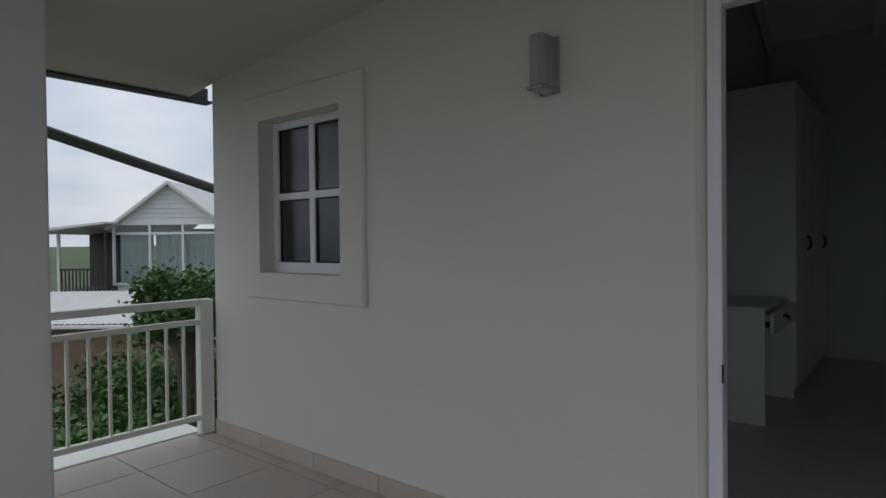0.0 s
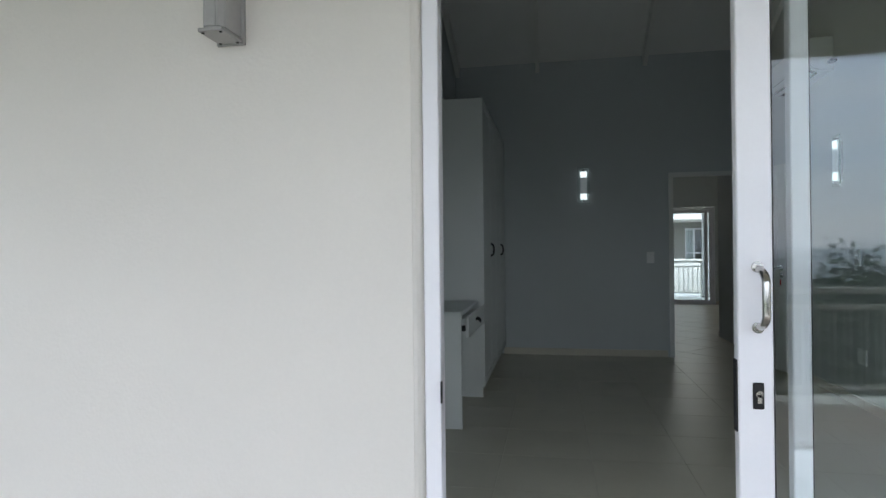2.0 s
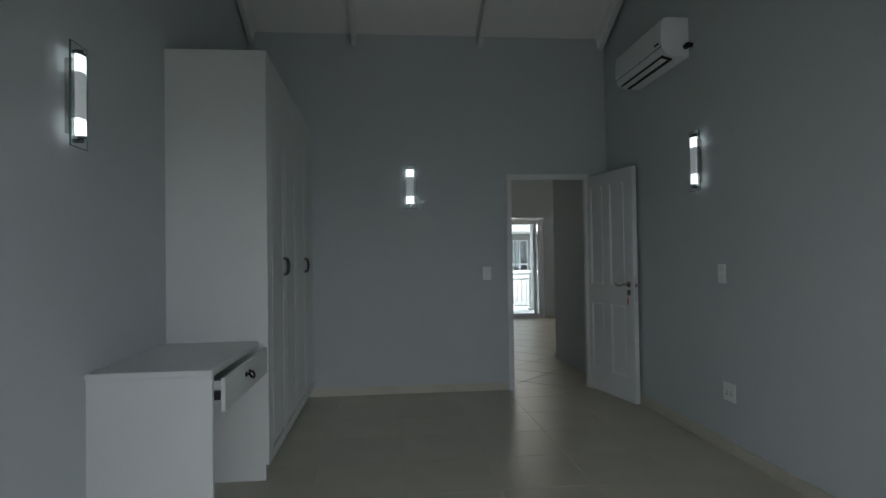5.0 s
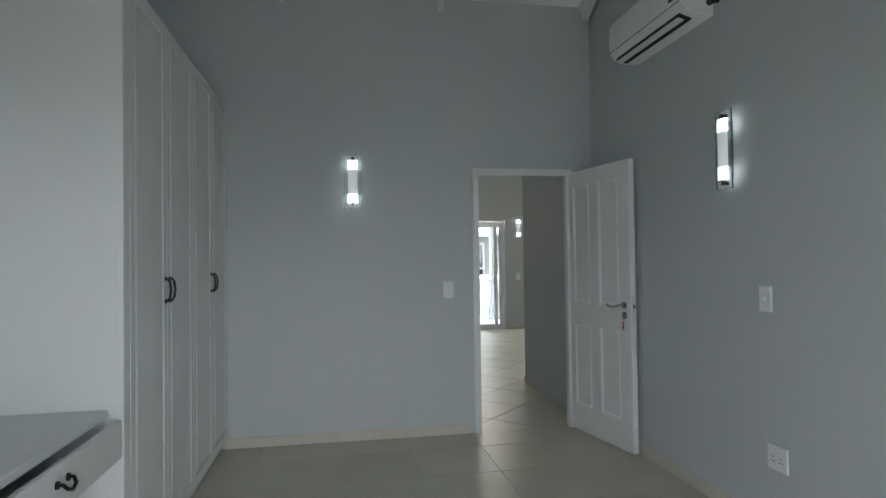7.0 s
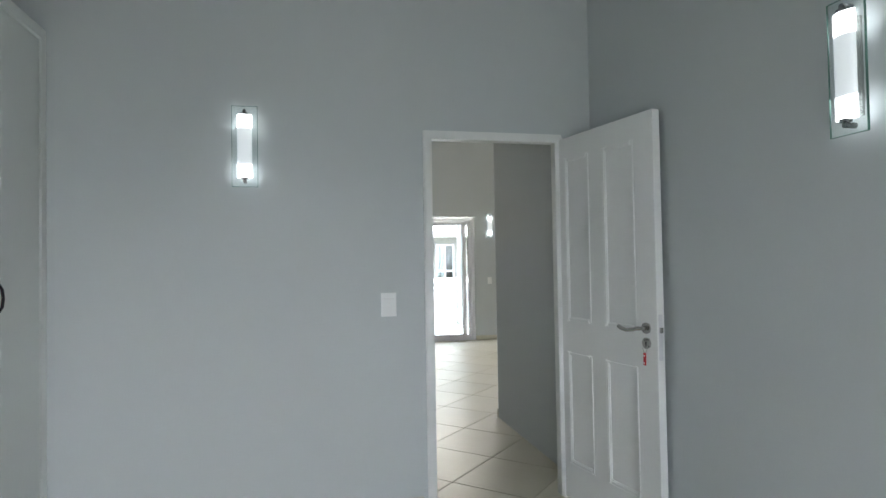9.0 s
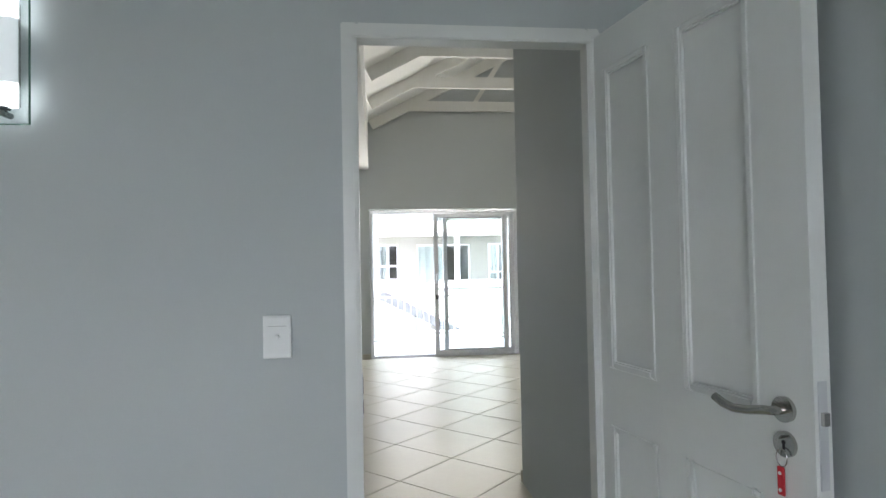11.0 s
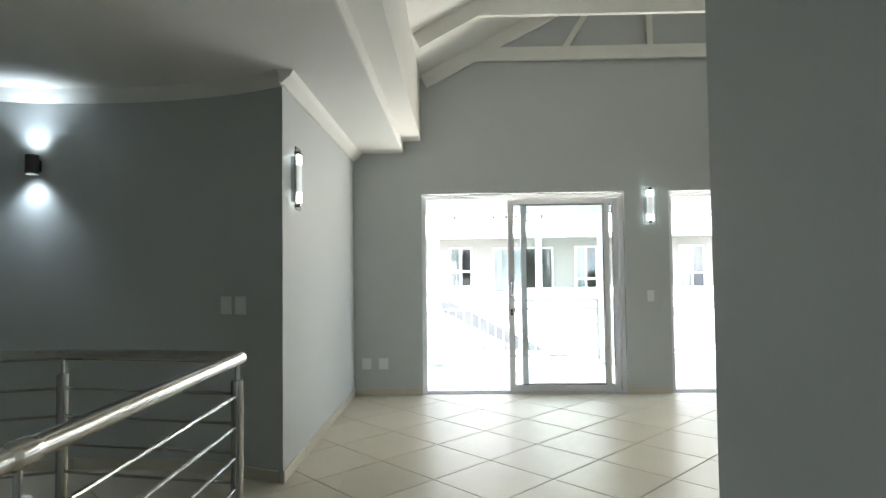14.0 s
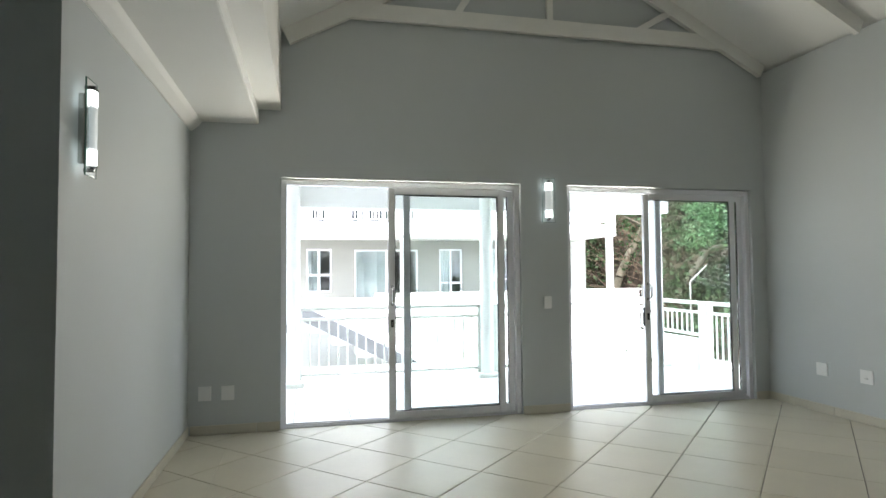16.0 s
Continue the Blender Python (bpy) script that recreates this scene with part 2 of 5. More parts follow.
# landing and lounge
# unseen filler between door wall and roof that stops light leaking in
b = bmesh.new()
prism(b, [(-0.2, 3.2), (1.2, 3.2), (1.2, 4.0), (-0.2, 3.25)], "y", 0.125, 0.2)
setting("wall_landing_gable", b, M_WALL, "grey painted filler above the doorway, unseen, shutting out stray light")
wall_y("wall_lounge", -4.65, 5.0, 6.56, 6.78, -0.25, 3.1, [(0.0, 2.135, -0.25, 2.108), (2.60, 4.615, -0.25, 2.108)], M_WALL, "grey painted gable wall with two sliding doors",
       gable=[(-0.2, 3.1), (5.0, 3.1), (5.0, 3.3), (RIDGE_X, RIDGE_Z + 0.05), (-0.2, 3.3)])
b = bmesh.new()
box(b, 4.78, 5.0, 1.55, 6.56, -0.25, 3.32)
setting("wall_lounge_right", b, M_WALL, "grey painted lounge wall with low sockets")
b = bmesh.new()
box(b, 0.94, 1.10, 0.12, 1.69, -0.012, 4.2)
box(b, 1.10, 4.79, 1.55, 1.69, -0.012, 3.32)
prism(b, [(1.10, 3.32), (4.79, 3.32), (RIDGE_X, RIDGE_Z)], "y", 1.55, 1.69)
setting("wall_landing_right", b, M_WALL, "grey painted wall beside the landing ending in a corner")
b = bmesh.new()
prism(b, [(-0.2, EAVE_Z - 0.11), (RIDGE_X, RIDGE_Z), (5.0, EAVE_Z - 0.11), (5.0, EAVE_Z + 0.05), (RIDGE_X, RIDGE_Z + 0.16), (-0.2, EAVE_Z + 0.05)], "y", 0.07, 6.84)
setting("ceiling_lounge", b, M_CEIL, "white boarded pitched lounge ceiling")
b = bmesh.new()
box(b, -4.65, -0.2, 0.12, 6.56, 2.555, 2.68)
setting("ceiling_stair", b, M_CEIL, "flat white ceiling over the stair landing")
b = bmesh.new()
box(b, -0.2, 0.0, 0.12, 6.56, 2.68, 3.4)
setting("trim_beam", b, M_CEIL, "white boxed beam between flat and pitched ceilings")
# curved stairwell wall
ARC_C, ARC_RX, ARC_RY = (-2.0, 2.3), 2.43, 2.0


def arc_at(a, off=0.0):
    """A point of the curved wall at an angle, off metres out of its face into the wall."""
    nx, ny = math.cos(radians(a)) / ARC_RX, math.sin(radians(a)) / ARC_RY
    k = off / math.hypot(nx, ny)
    return ARC_C[0] + ARC_RX * math.cos(radians(a)) + nx * k, ARC_C[1] + ARC_RY * math.sin(radians(a)) + ny * k


def arc_turn(a):
    """The way out of the wall's face, as a turn for things fixed to it."""
    return math.degrees(math.atan2(math.sin(radians(a)) / ARC_RY, math.cos(radians(a)) / ARC_RX)) - 90


arc = [arc_at(a) for a in range(60, 184, 3)]
arc.insert(0, (-0.72, arc_at(58.2)[1]))
b = bmesh.new()
prism(b, arc + [(-4.65, arc[-1][1]), (-4.65, 6.56), (-0.72, 6.56)], "z", -3.0, 2.6)
curved = setting("wall_stair_curved", b, M_WALL, "grey painted wall curving round the stairwell")
curved.data.polygons.foreach_set("use_smooth", [True] * len(curved.data.polygons))
curved.data.set_sharp_from_angle(angle=radians(30))
b = bmesh.new()
box(b, -4.65, -4.43, 0.12, 2.25, -3.0, 2.6)
box(b, -4.65, -2.64, 0.0, 0.12, -3.0, 2.6)
box(b, -2.64, -0.36, 0.0, 0.12, -3.0, -0.012)
box(b, -0.36, -0.24, 0.0, 2.46, -3.0, -0.25)
setting("wall_stair_lower", b, M_WALL, "grey painted lower stairwell walls")
b = bmesh.new()
box(b, -4.65, -0.24, 0.0, 4.4, -3.1, -3.0)
setting("floor_lower", b, M_SKIRT, "cream tiled floor at the foot of the stairs")

# outside
b = bmesh.new()
box(b, -5.0, 6.2, -8.9, -5.37, -0.3, 0.018)
setting("floor_balcony", b, M_GROUT, "balcony slab with grout between its tiles")
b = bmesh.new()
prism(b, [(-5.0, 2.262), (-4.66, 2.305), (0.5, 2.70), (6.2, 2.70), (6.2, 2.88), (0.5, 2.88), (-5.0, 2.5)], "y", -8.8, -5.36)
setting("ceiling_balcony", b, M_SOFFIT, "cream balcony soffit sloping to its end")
b = bmesh.new()
box(b, 6.0, 6.2, -9.0, -5.36, -0.3, 2.68)
setting("wall_balcony_end", b, M_EXT, "cream rendered balcony end wall")
b = bmesh.new()
box(b, -3.5, 5.3, 6.78, 9.9, -0.3, -0.012)
setting("floor_terrace", b, M_GROUT, "terrace slab with grout between its tiles")
b = bmesh.new()
box(b, -3.5, 5.02, 6.80, 8.9, 2.42, 2.6)
box(b, -3.5, 5.02, 8.58, 8.82, 2.085, 2.42)
setting("ceiling_terrace", b, M_CEIL, "cream terrace soffit with a white edge beam")
b = bmesh.new()
bmesh.ops.create_grid(b, x_segments=2, y_segments=2, size=3000)
bmesh.ops.translate(b, vec=(0, 0, -7), verts=b.verts)
setting("ground", b, material("grassy_ground", (0.07, 0.10, 0.04), 0.95, vary=0.4, scale=0.05, grain=2, bump=0.3), "green sloping ground reaching the horizon")


# ---- doors and windows ----
def ring_frame(bm, x0, x1, y0, y1, z0, z1, w, bottom=None):
    """Four bars round an opening in the x-z plane."""
    wb = w if bottom is None else bottom
    box(bm, x0, x0 + w, y0, y1, z0, z1)
    box(bm, x1 - w, x1, y0, y1, z0, z1)
    box(bm, x0 + w, x1 - w, y0, y1, z1 - w, z1)
    box(bm, x0 + w, x1 - w, y0, y1, z0, z0 + wb)


def pane(name, x0, x1, y0, y1, z0, z1, parent, mat=None, label=""):
    bm = bmesh.new()
    box(bm, x0, x1, y0, y1, z0, z1)
    ob = part(name, bm, mat or M_GLASS, parent, label)
    ob.visible_shadow = False
    return ob


def sliding_door(name, x0, x1, y, leaf_x0, leaf_w, side, label, stile=0.058, wide=0.058, jamb=0.045, fixed_x0=None, top=2.10, front=-0.042):
    """An aluminium sliding door in a wall along x. side: -1 where the leaf runs on the track nearer to -y."""
    d = thing(name, pose(0, y, 0), label, "sliding door", kind="structure")
    bm = bmesh.new()
    ring_frame(bm, x0, x1, front, 0.036, -0.01, top, jamb, 0.022)
    box(bm, x0 + 0.045, x1 - 0.045, -0.03, -0.02, 0.012, 0.026)
    box(bm, x0 + 0.045, x1 - 0.045, 0.02, 0.03, 0.012, 0.026)
    bmesh.ops.bevel(bm, geom=bm.edges[:], offset=0.003, segments=1, affect="EDGES")
    part("door_frame", bm, M_ALU, d)
    yl, yf = (-0.03, 0.022) if side < 0 else (0.022, -0.03)
    leaf_x1 = leaf_x0 + leaf_w
    for nm, a, b, yy, w in (("sliding_leaf", leaf_x0, leaf_x1, yl, wide), ("fixed_leaf", x1 - leaf_w - 0.01 if fixed_x0 is None else fixed_x0, x1 - 0.04, yf, stile)):
        bm = bmesh.new()
        box(bm, a, a + w, yy - 0.018, yy + 0.018, 0.028, top - 0.05)
        box(bm, b - stile, b, yy - 0.018, yy + 0.018, 0.028, top - 0.05)
        box(bm, a + w, b - stile, yy - 0.018, yy + 0.018, top - 0.05 - stile, top - 0.05)
        box(bm, a + w, b - stile, yy - 0.018, yy + 0.018, 0.028, 0.028 + stile)
        bmesh.ops.bevel(bm, geom=bm.edges[:], offset=0.003, segments=1, affect="EDGES")
        leaf = part(nm, bm, M_ALU, d)
        pane("pane", a + w - 0.005, b - stile + 0.005, yy - 0.003, yy + 0.003, 0.08, top - 0.1, leaf)
        bm = bmesh.new()
        ring_frame(bm, a + w, b - stile, yy - 0.007, yy + 0.007, 0.028 + stile, top - 0.05 - stile, 0.006)
        part("rubber_seal", bm, M_DARK, leaf, "black rubber glazing seal")
        if nm == "sliding_leaf":
            hx = a + w * 0.55
            for s in (-1, 1):
                h = []
                for k in range(9):
                    q = math.pi / 2 * k / 8
                    h.append((hx, yy + s * (0.018 + 0.066 * math.sin(q)), 1.025 + 0.035 * (1 - math.cos(q))))
                pts = [(hx, yy + s * 0.018, 1.02)] + h + [(x, yv, 2.195 - z) for x, yv, z in h[::-1]] + [(hx, yy + s * 0.018, 1.175)]
                part("pull_handle", tube(pts, 0.0095), M_STEEL, leaf, "brushed steel D-shaped pull handle", True)
                for zz in (1.022, 1.173):
                    bm = bmesh.new()
                    rod(bm, (hx, yy + s * 0.017, zz), (hx, yy + s * 0.025, zz), 0.0135, 16)
                    part("handle_rose", bm, M_STEEL, leaf, "", True)
            lz = 0.853
            s = -1
            part("lock_plate", rbox(hx - 0.013, hx + 0.013, yy + s * 0.022, yy + s * 0.018, lz - 0.033, lz + 0.033, 0.003), M_BLACK, leaf, "black lock plate")
            bm = bmesh.new()
            rod(bm, (hx, yy + s * 0.022, lz + 0.006), (hx, yy + s * 0.030, lz + 0.006), 0.0085, 14)
            box(bm, hx - 0.005, hx + 0.005, yy + s * 0.03, yy + s * 0.021, lz - 0.016, lz + 0.006)
            part("lock_cylinder", bm, M_STEEL, leaf, "steel lock cylinder", True)
            bm = bmesh.new()
            box(bm, a - 0.004, a, yy - 0.012, yy + 0.012, 0.76, 0.94)
            part("latch_strip", bm, M_DARK, leaf, "dark latch strip on the stile edge")
    bm = bmesh.new()
    box(bm, x0 + jamb, x0 + jamb + 0.004, yl - 0.006, yl + 0.006, 0.8, 0.86)
    part("strike_plate", bm, M_BLACK, d, "black strike plate in the jamb")
    return d


sliding_door("door_1", -1.640, 0.48, -5.318, -0.833, 1.08, -1, "white aluminium sliding door standing half open to the balcony", wide=0.082, jamb=0.046, fixed_x0=-0.69, stile=0.045, top=2.07, front=-0.024)
bm = bmesh.new()
prism(bm, [(-1.6675, -5.3585), (-1.658, -5.354), (-1.649, -5.344), (-1.6405, -5.326), (-1.6405, -5.26), (-1.6675, -5.26)], "z", -0.011, 2.07)
setting("trim_reveal", bm, M_EXT, "cream plaster reveal beside the sliding door")
# dark strip laid on the jamb where its groove would fall in shade
bm = bmesh.new()
box(bm, -1.6225, -1.6165, -5.3445, -5.3415, 0.02, 2.03)
part("groove_strip", bm, M_DARK, bpy.data.objects["door_1"], "dark strip for the shaded groove in the jamb")
sliding_door("door_2", 0.0, 2.135, 6.64, 0.913, 1.07, -1, "white aluminium sliding door standing half open to the terrace")
sliding_door("door_3", 2.60, 4.615, 6.64, 3.415, 1.03, -1, "white aluminium sliding door standing half open beside the lounge corner")

# small window on the balcony, with the raised plaster band round it
win = thing("window_1", pose(0, -5.36, 0), "small white four-pane window in a raised plaster surround", "window", kind="structure")
bm = bmesh.new()
loops = []
for x0, x1, z0, z1, y in ((-4.25, -3.228, 0.945, 2.13, 0.0), (-4.25, -3.228, 0.945, 2.13, -0.022), (-4.242, -3.236, 0.953, 2.122, -0.03), (-4.11, -3.40, 1.095, 1.98, -0.03), (-4.11, -3.40, 1.095, 1.98, 0.0)):
    loops.append([bm.verts.new((x, y, z)) for x, z in ((x0, z0), (x1, z0), (x1, z1), (x0, z1))])
for p, q in zip(loops, loops[1:]):
    for k in range(4):
        bm.faces.new((p[k], p[(k + 1) % 4], q[(k + 1) % 4], q[k]))
part("plaster_band", bm, M_EXT, win, "raised cream plaster band")
bm = bmesh.new()
ring_frame(bm, -4.11, -3.40, 0.07, 0.13, 1.095, 1.98, 0.045, 0.06)
bmesh.ops.bevel(bm, geom=bm.edges[:], offset=0.004, segments=1, affect="EDGES")
part("window_frame", bm, M_ALU, win)
bm = bmesh.new()
box(bm, -3.778, -3.732, 0.075, 0.12, 1.155, 1.935)
box(bm, -4.065, -3.445, 0.073, 0.118, 1.52, 1.56)
bmesh.ops.bevel(bm, geom=bm.edges[:], offset=0.004, segments=1, affect="EDGES")
part("glazing_bars", bm, M_ALU, win, "white cross-shaped glazing bars")
M_OBSC = glass("obscured_glass", (0.55, 0.57, 0.6))
M_OBSC.node_tree.nodes["Principled BSDF"].inputs["Roughness"].default_value = 0.18
for x0, x1 in ((-4.065, -3.778), (-3.732, -3.445)):
    for z0, z1 in ((1.155, 1.52), (1.56, 1.935)):
        bm = bmesh.new()
        ring_frame(bm, x0, x1, 0.086, 0.093, z0, z1, 0.009, 0.009)
        part("gasket", bm, M_BLACK, win, "black rubber gasket")
        pane("pane", x0 - 0.004, x1 + 0.004, 0.094, 0.099, z0 - 0.004, z1 + 0.004, win, M_OBSC)
bm = bmesh.new()
box(bm, -4.66, -2.64, -3.2, -3.05, -0.25, 3.3)
box(bm, -4.66, -4.5, -5.19, -3.2, -0.25, 3.3)
box(bm, -4.5, -2.64, -5.19, -3.2, -0.25, -0.1)
box(bm, -4.5, -2.64, -5.19, -3.2, 2.5, 2.6)
setting("wall_washroom", bm, M_WALL, "grey painted walls of the room behind the small window")

# panelled bedroom door, standing open
LEAF_A = math.degrees(math.atan2(-0.757, 0.143))
pd = thing("door_4", pose(0.772, -0.002, 0), "white four-panel door standing open into the bedroom", "door", kind="structure")
bm = bmesh.new()
for x0, x1, z1 in ((-0.785, -0.737, 2.066), (-0.012, 0.029, 2.066)):
    box(bm, x0, x1, -0.0195, 0.048, -0.01, z1)
box(bm, -0.737, -0.012, -0.0195, 0.048, 2.018, 2.066)
for y0, y1 in ((-0.03, -0.02),):
    box(bm, -0.779, -0.747, y0, y1, -0.01, 2.025)
    box(bm, -0.005, 0.03, y0, y1, -0.01, 2.025)
    box(bm, -0.779, 0.03, y0 - 0.002, y1 + 0.002, 2.016, 2.05)
bmesh.ops.bevel(bm, geom=bm.edges[:], offset=0.004, segments=2, affect="EDGES")
part("door_frame", bm, M_WOODWORK, pd)
bm = bmesh.new()
box(bm, -0.7375, -0.7345, 0.0, 0.03, 0.86, 1.0)
strike = part("strike_plate", bm, M_PALESTEEL, pd, "steel strike plate")
for z0, z1 in ((0.875, 0.915), (0.935, 0.985)):
    bm = bmesh.new()
    box(bm, -0.7347, -0.7335, 0.006, 0.024, z0, z1)
    part("strike_slot", bm, M_DARK, strike, "dark latch slot")
W, T, H = 0.77, 0.042, 2.03
bm = bmesh.new()
PANELS = ((0.075, 0.298), (0.405, 0.642))
TIERS = ((0.205, 0.83), (1.0, 1.915))
LX = W - 0.066
xs = [0, *PANELS[0], *PANELS[1], W]
for a, b in ((0, 0.075), (0.298, 0.405), (0.642, W)):
    box(bm, a, b, 0, T, 0.008, H)
for a, b in PANELS:
    for c, d in ((0.008, 0.205), (0.83, 1.0), (1.915, H)):
        box(bm, a, b, 0, T, c, d)
leaf = part("door_leaf", bm, M_WOODWORK, pd)
leaf.matrix_basis = pose(0, 0, 0, 0, 0, LEAF_A)
for a, b in PANELS:
    for c, d in TIERS:
        bm = bmesh.new()
        box(bm, a, b, 0.014, T - 0.014, c, d)
        for s, y0, y1 in ((1, -0.003, 0.014), (-1, T - 0.014, T + 0.003)):
            # moulding strips and the raised field
            for x0, x1, z0, z1 in ((a, a + 0.022, c, d), (b - 0.022, b, c, d), (a + 0.022, b - 0.022, c, c + 0.022), (a + 0.022, b - 0.022, d - 0.022, d)):
                vs = box(bm, x0, x1, y0, y1, z0, z1)
        bmesh.ops.bevel(bm, geom=bm.edges[:], offset=0.005, segments=2, affect="EDGES")
        part("door_panel", bm, M_WOODWORK, leaf)
bm = bmesh.new()
box(bm, W, W + 0.002, 0.009, 0.031, 0.875, 1.085)
part("lock_forend", bm, M_PALESTEEL, leaf, "steel lock forend on the door edge")
bm = bmesh.new()
box(bm, W + 0.002, W + 0.010, 0.013, 0.027, 1.0, 1.025)
part("latch_bolt", bm, M_STEEL, leaf, "steel latch bolt")
for y0, s in ((0.0, -1), (T, 1)):
    bm = bmesh.new()
    rod(bm, (LX, y0, 1.018), (LX, y0 + s * 0.009, 1.018), 0.026, 24)
    part("handle_rose", bm, M_STEEL, leaf, "round steel rose", True)
    hy = y0 + s * 0.045
    part("lever_handle", tube([(LX, y0 + s * 0.006, 1.018), (LX, y0 + s * 0.03, 1.018), (LX - 0.003, hy - s * 0.004, 1.018), (LX - 0.012, hy, 1.018), (LX - 0.05, hy, 1.009), (LX - 0.09, hy, 1.004), (LX - 0.12, hy, 1.008), (LX - 0.145, hy, 1.018)], 0.0095), M_STEEL, leaf, "curved brushed steel lever handle", True)
    bm = bmesh.new()
    rod(bm, (LX, y0, 0.948), (LX, y0 + s * 0.008, 0.948), 0.026, 24)
    esc = part("keyhole_rose", bm, M_STEEL, leaf, "round steel keyhole rose", True)
    bm = bmesh.new()
    rod(bm, (LX, y0 + s * 0.007, 0.952), (LX, y0 + s * 0.0088, 0.952), 0.0045, 12)
    box(bm, LX - 0.0022, LX + 0.0022, y0 + s * 0.007, y0 + s * 0.0088, 0.937, 0.952)
    part("keyhole", bm, M_DARK, esc, "dark keyhole")
key = thing("key_tag", pose(0.772, -0.002, 0, 0, 0, LEAF_A), "red plastic key tag hanging from the door lock", "key tag")
bm = bmesh.new()
kx, ky = LX - 0.006, -0.014
part("key_ring", tube([(kx + 0.006 + 0.013 * math.sin(a), ky, 0.922 + 0.018 * math.cos(a)) for a in [2 * math.pi * k / 16 for k in range(17)]], 0.0012, 6), M_STEEL, key, "thin steel ring", True)
bm = rbox(kx - 0.004, kx + 0.013, ky - 0.004, ky + 0.002, 0.846, 0.904, 0.0028, 3)
part("tag", bm, M_RED, key, "red plastic tag", True)
for zz in (0.857, 0.891):
    bm = bmesh.new()
    rod(bm, (kx + 0.0045, ky - 0.0055, zz), (kx + 0.0045, ky - 0.003, zz), 0.0035, 12)
    part("eyelet", bm, M_PLATE, key, "pale eyelet", True)
bm = bmesh.new()
rod(bm, (kx + 0.006, -0.008, 0.963), (kx + 0.006, -0.022, 0.963), 0.003, 8)
part("key_bow", bm, M_STEEL, key, "", True)


# ---- bedroom furniture ----
cup = thing("wardrobe", pose(0, 0, 0), "tall white built-in wardrobe with four grooved doors", "wardrobe")
CX, CY0, CT = -1.872, -2.085, 2.49
part("side_panel", rbox(-2.42, CX, CY0, CY0 + 0.025, 0.0, CT, 0.002), M_CUPBOARD, cup)
part("carcass", rbox(-2.42, CX - 0.004, CY0 + 0.026, -0.002, 0.09, CT - 0.002, 0.002), M_CUPBOARD, cup)
part("plinth", rbox(-2.42, CX - 0.03, CY0 + 0.026, -0.002, 0.0, 0.089, 0.002), M_CUPBOARD, cup)
part("filler_strip", rbox(CX - 0.003, CX + 0.02, CY0, CY0 + 0.07, 0.09, CT, 0.003), M_CUPBOARD, cup)
DW = (2.085 - 0.072 - 0.004) / 4
for k in range(4):
    y0 = CY0 + 0.074 + k * DW
    y1 = y0 + DW - 0.003
    bm = bmesh.new()
    # one slab with a sunk groove and a raised field
    st = 0.075
    box(bm, CX, CX + 0.02, y0, y1, 0.095, CT - 0.004)
    bmesh.ops.recalc_face_normals(bm, faces=bm.faces)
    front = [f for f in bm.faces if f.normal.x > 0.9]
    bmesh.ops.inset_region(bm, faces=front, thickness=st)
    bmesh.ops.inset_region(bm, faces=front, thickness=0.007, depth=-0.008)
    bmesh.ops.inset_region(bm, faces=front, thickness=0.012)
    bmesh.ops.inset_region(bm, faces=front, thickness=0.014, depth=0.007)
    dr = part("wardrobe_door", bm, M_CUPBOARD, cup)
    hy = y1 - 0.035 if k % 2 == 0 else y0 + 0.035
    pts = [(CX + 0.02, hy, 1.175), (CX + 0.032, hy, 1.172), (CX + 0.042, hy, 1.19), (CX + 0.046, hy, 1.225), (CX + 0.042, hy, 1.26), (CX + 0.032, hy, 1.278), (CX + 0.02, hy, 1.275)]
    part("handle", tube(pts, 0.006, 8), M_BLACK, dr, "black iron bow handle", True)
    for zz in (1.172, 1.278):
        bm = bmesh.new()
        rod(bm, (CX + 0.019, hy, zz), (CX + 0.026, hy, zz), 0.011, 12)
        part("handle_rose", bm, M_BLACK, dr, "", True)

desk = thing("dressing_table", pose(0, 0, 0), "white built-in dressing table with its drawer ajar", "dressing table")
DX, DY0, DY1 = -1.905, -2.995, -2.088
part("table_top", rbox(-2.42, DX, DY0, DY1, 0.772, 0.802, 0.005, 3), M_CUPBOARD, desk)
part("side_panel", rbox(-2.42, DX - 0.004, DY0 + 0.012, DY0 + 0.037, 0.0, 0.772, 0.002), M_CUPBOARD, desk)
part("back_panel", rbox(-2.42, -2.40, DY0 + 0.037, DY1, 0.3, 0.772, 0.002), M_CUPBOARD, desk)
drw = part("drawer_front", rbox(DX + 0.03, DX + 0.05, DY0 + 0.015, DY1 - 0.01, 0.622, 0.765, 0.004), M_CUPBOARD, desk)
bm = bmesh.new()
box(bm, -2.36, DX + 0.03, DY0 + 0.06, DY0 + 0.075, 0.645, 0.745)
box(bm, -2.36, DX + 0.03, DY1 - 0.075, DY1 - 0.06, 0.645, 0.745)
box(bm, -2.36, DX + 0.03, DY0 + 0.075, DY1 - 0.075, 0.645, 0.655)
box(bm, -2.36, -2.345, DY0 + 0.075, DY1 - 0.075, 0.655, 0.745)
part("drawer_box", bm, M_CUPBOARD, desk)
for yy in (DY0 + 0.038, DY1 - 0.059):
    part("drawer_runner", rbox(-2.38, DX + 0.02, yy, yy + 0.02, 0.665, 0.705, 0.003), M_BLACK, desk, "dark metal drawer runner")
hy = -2.585
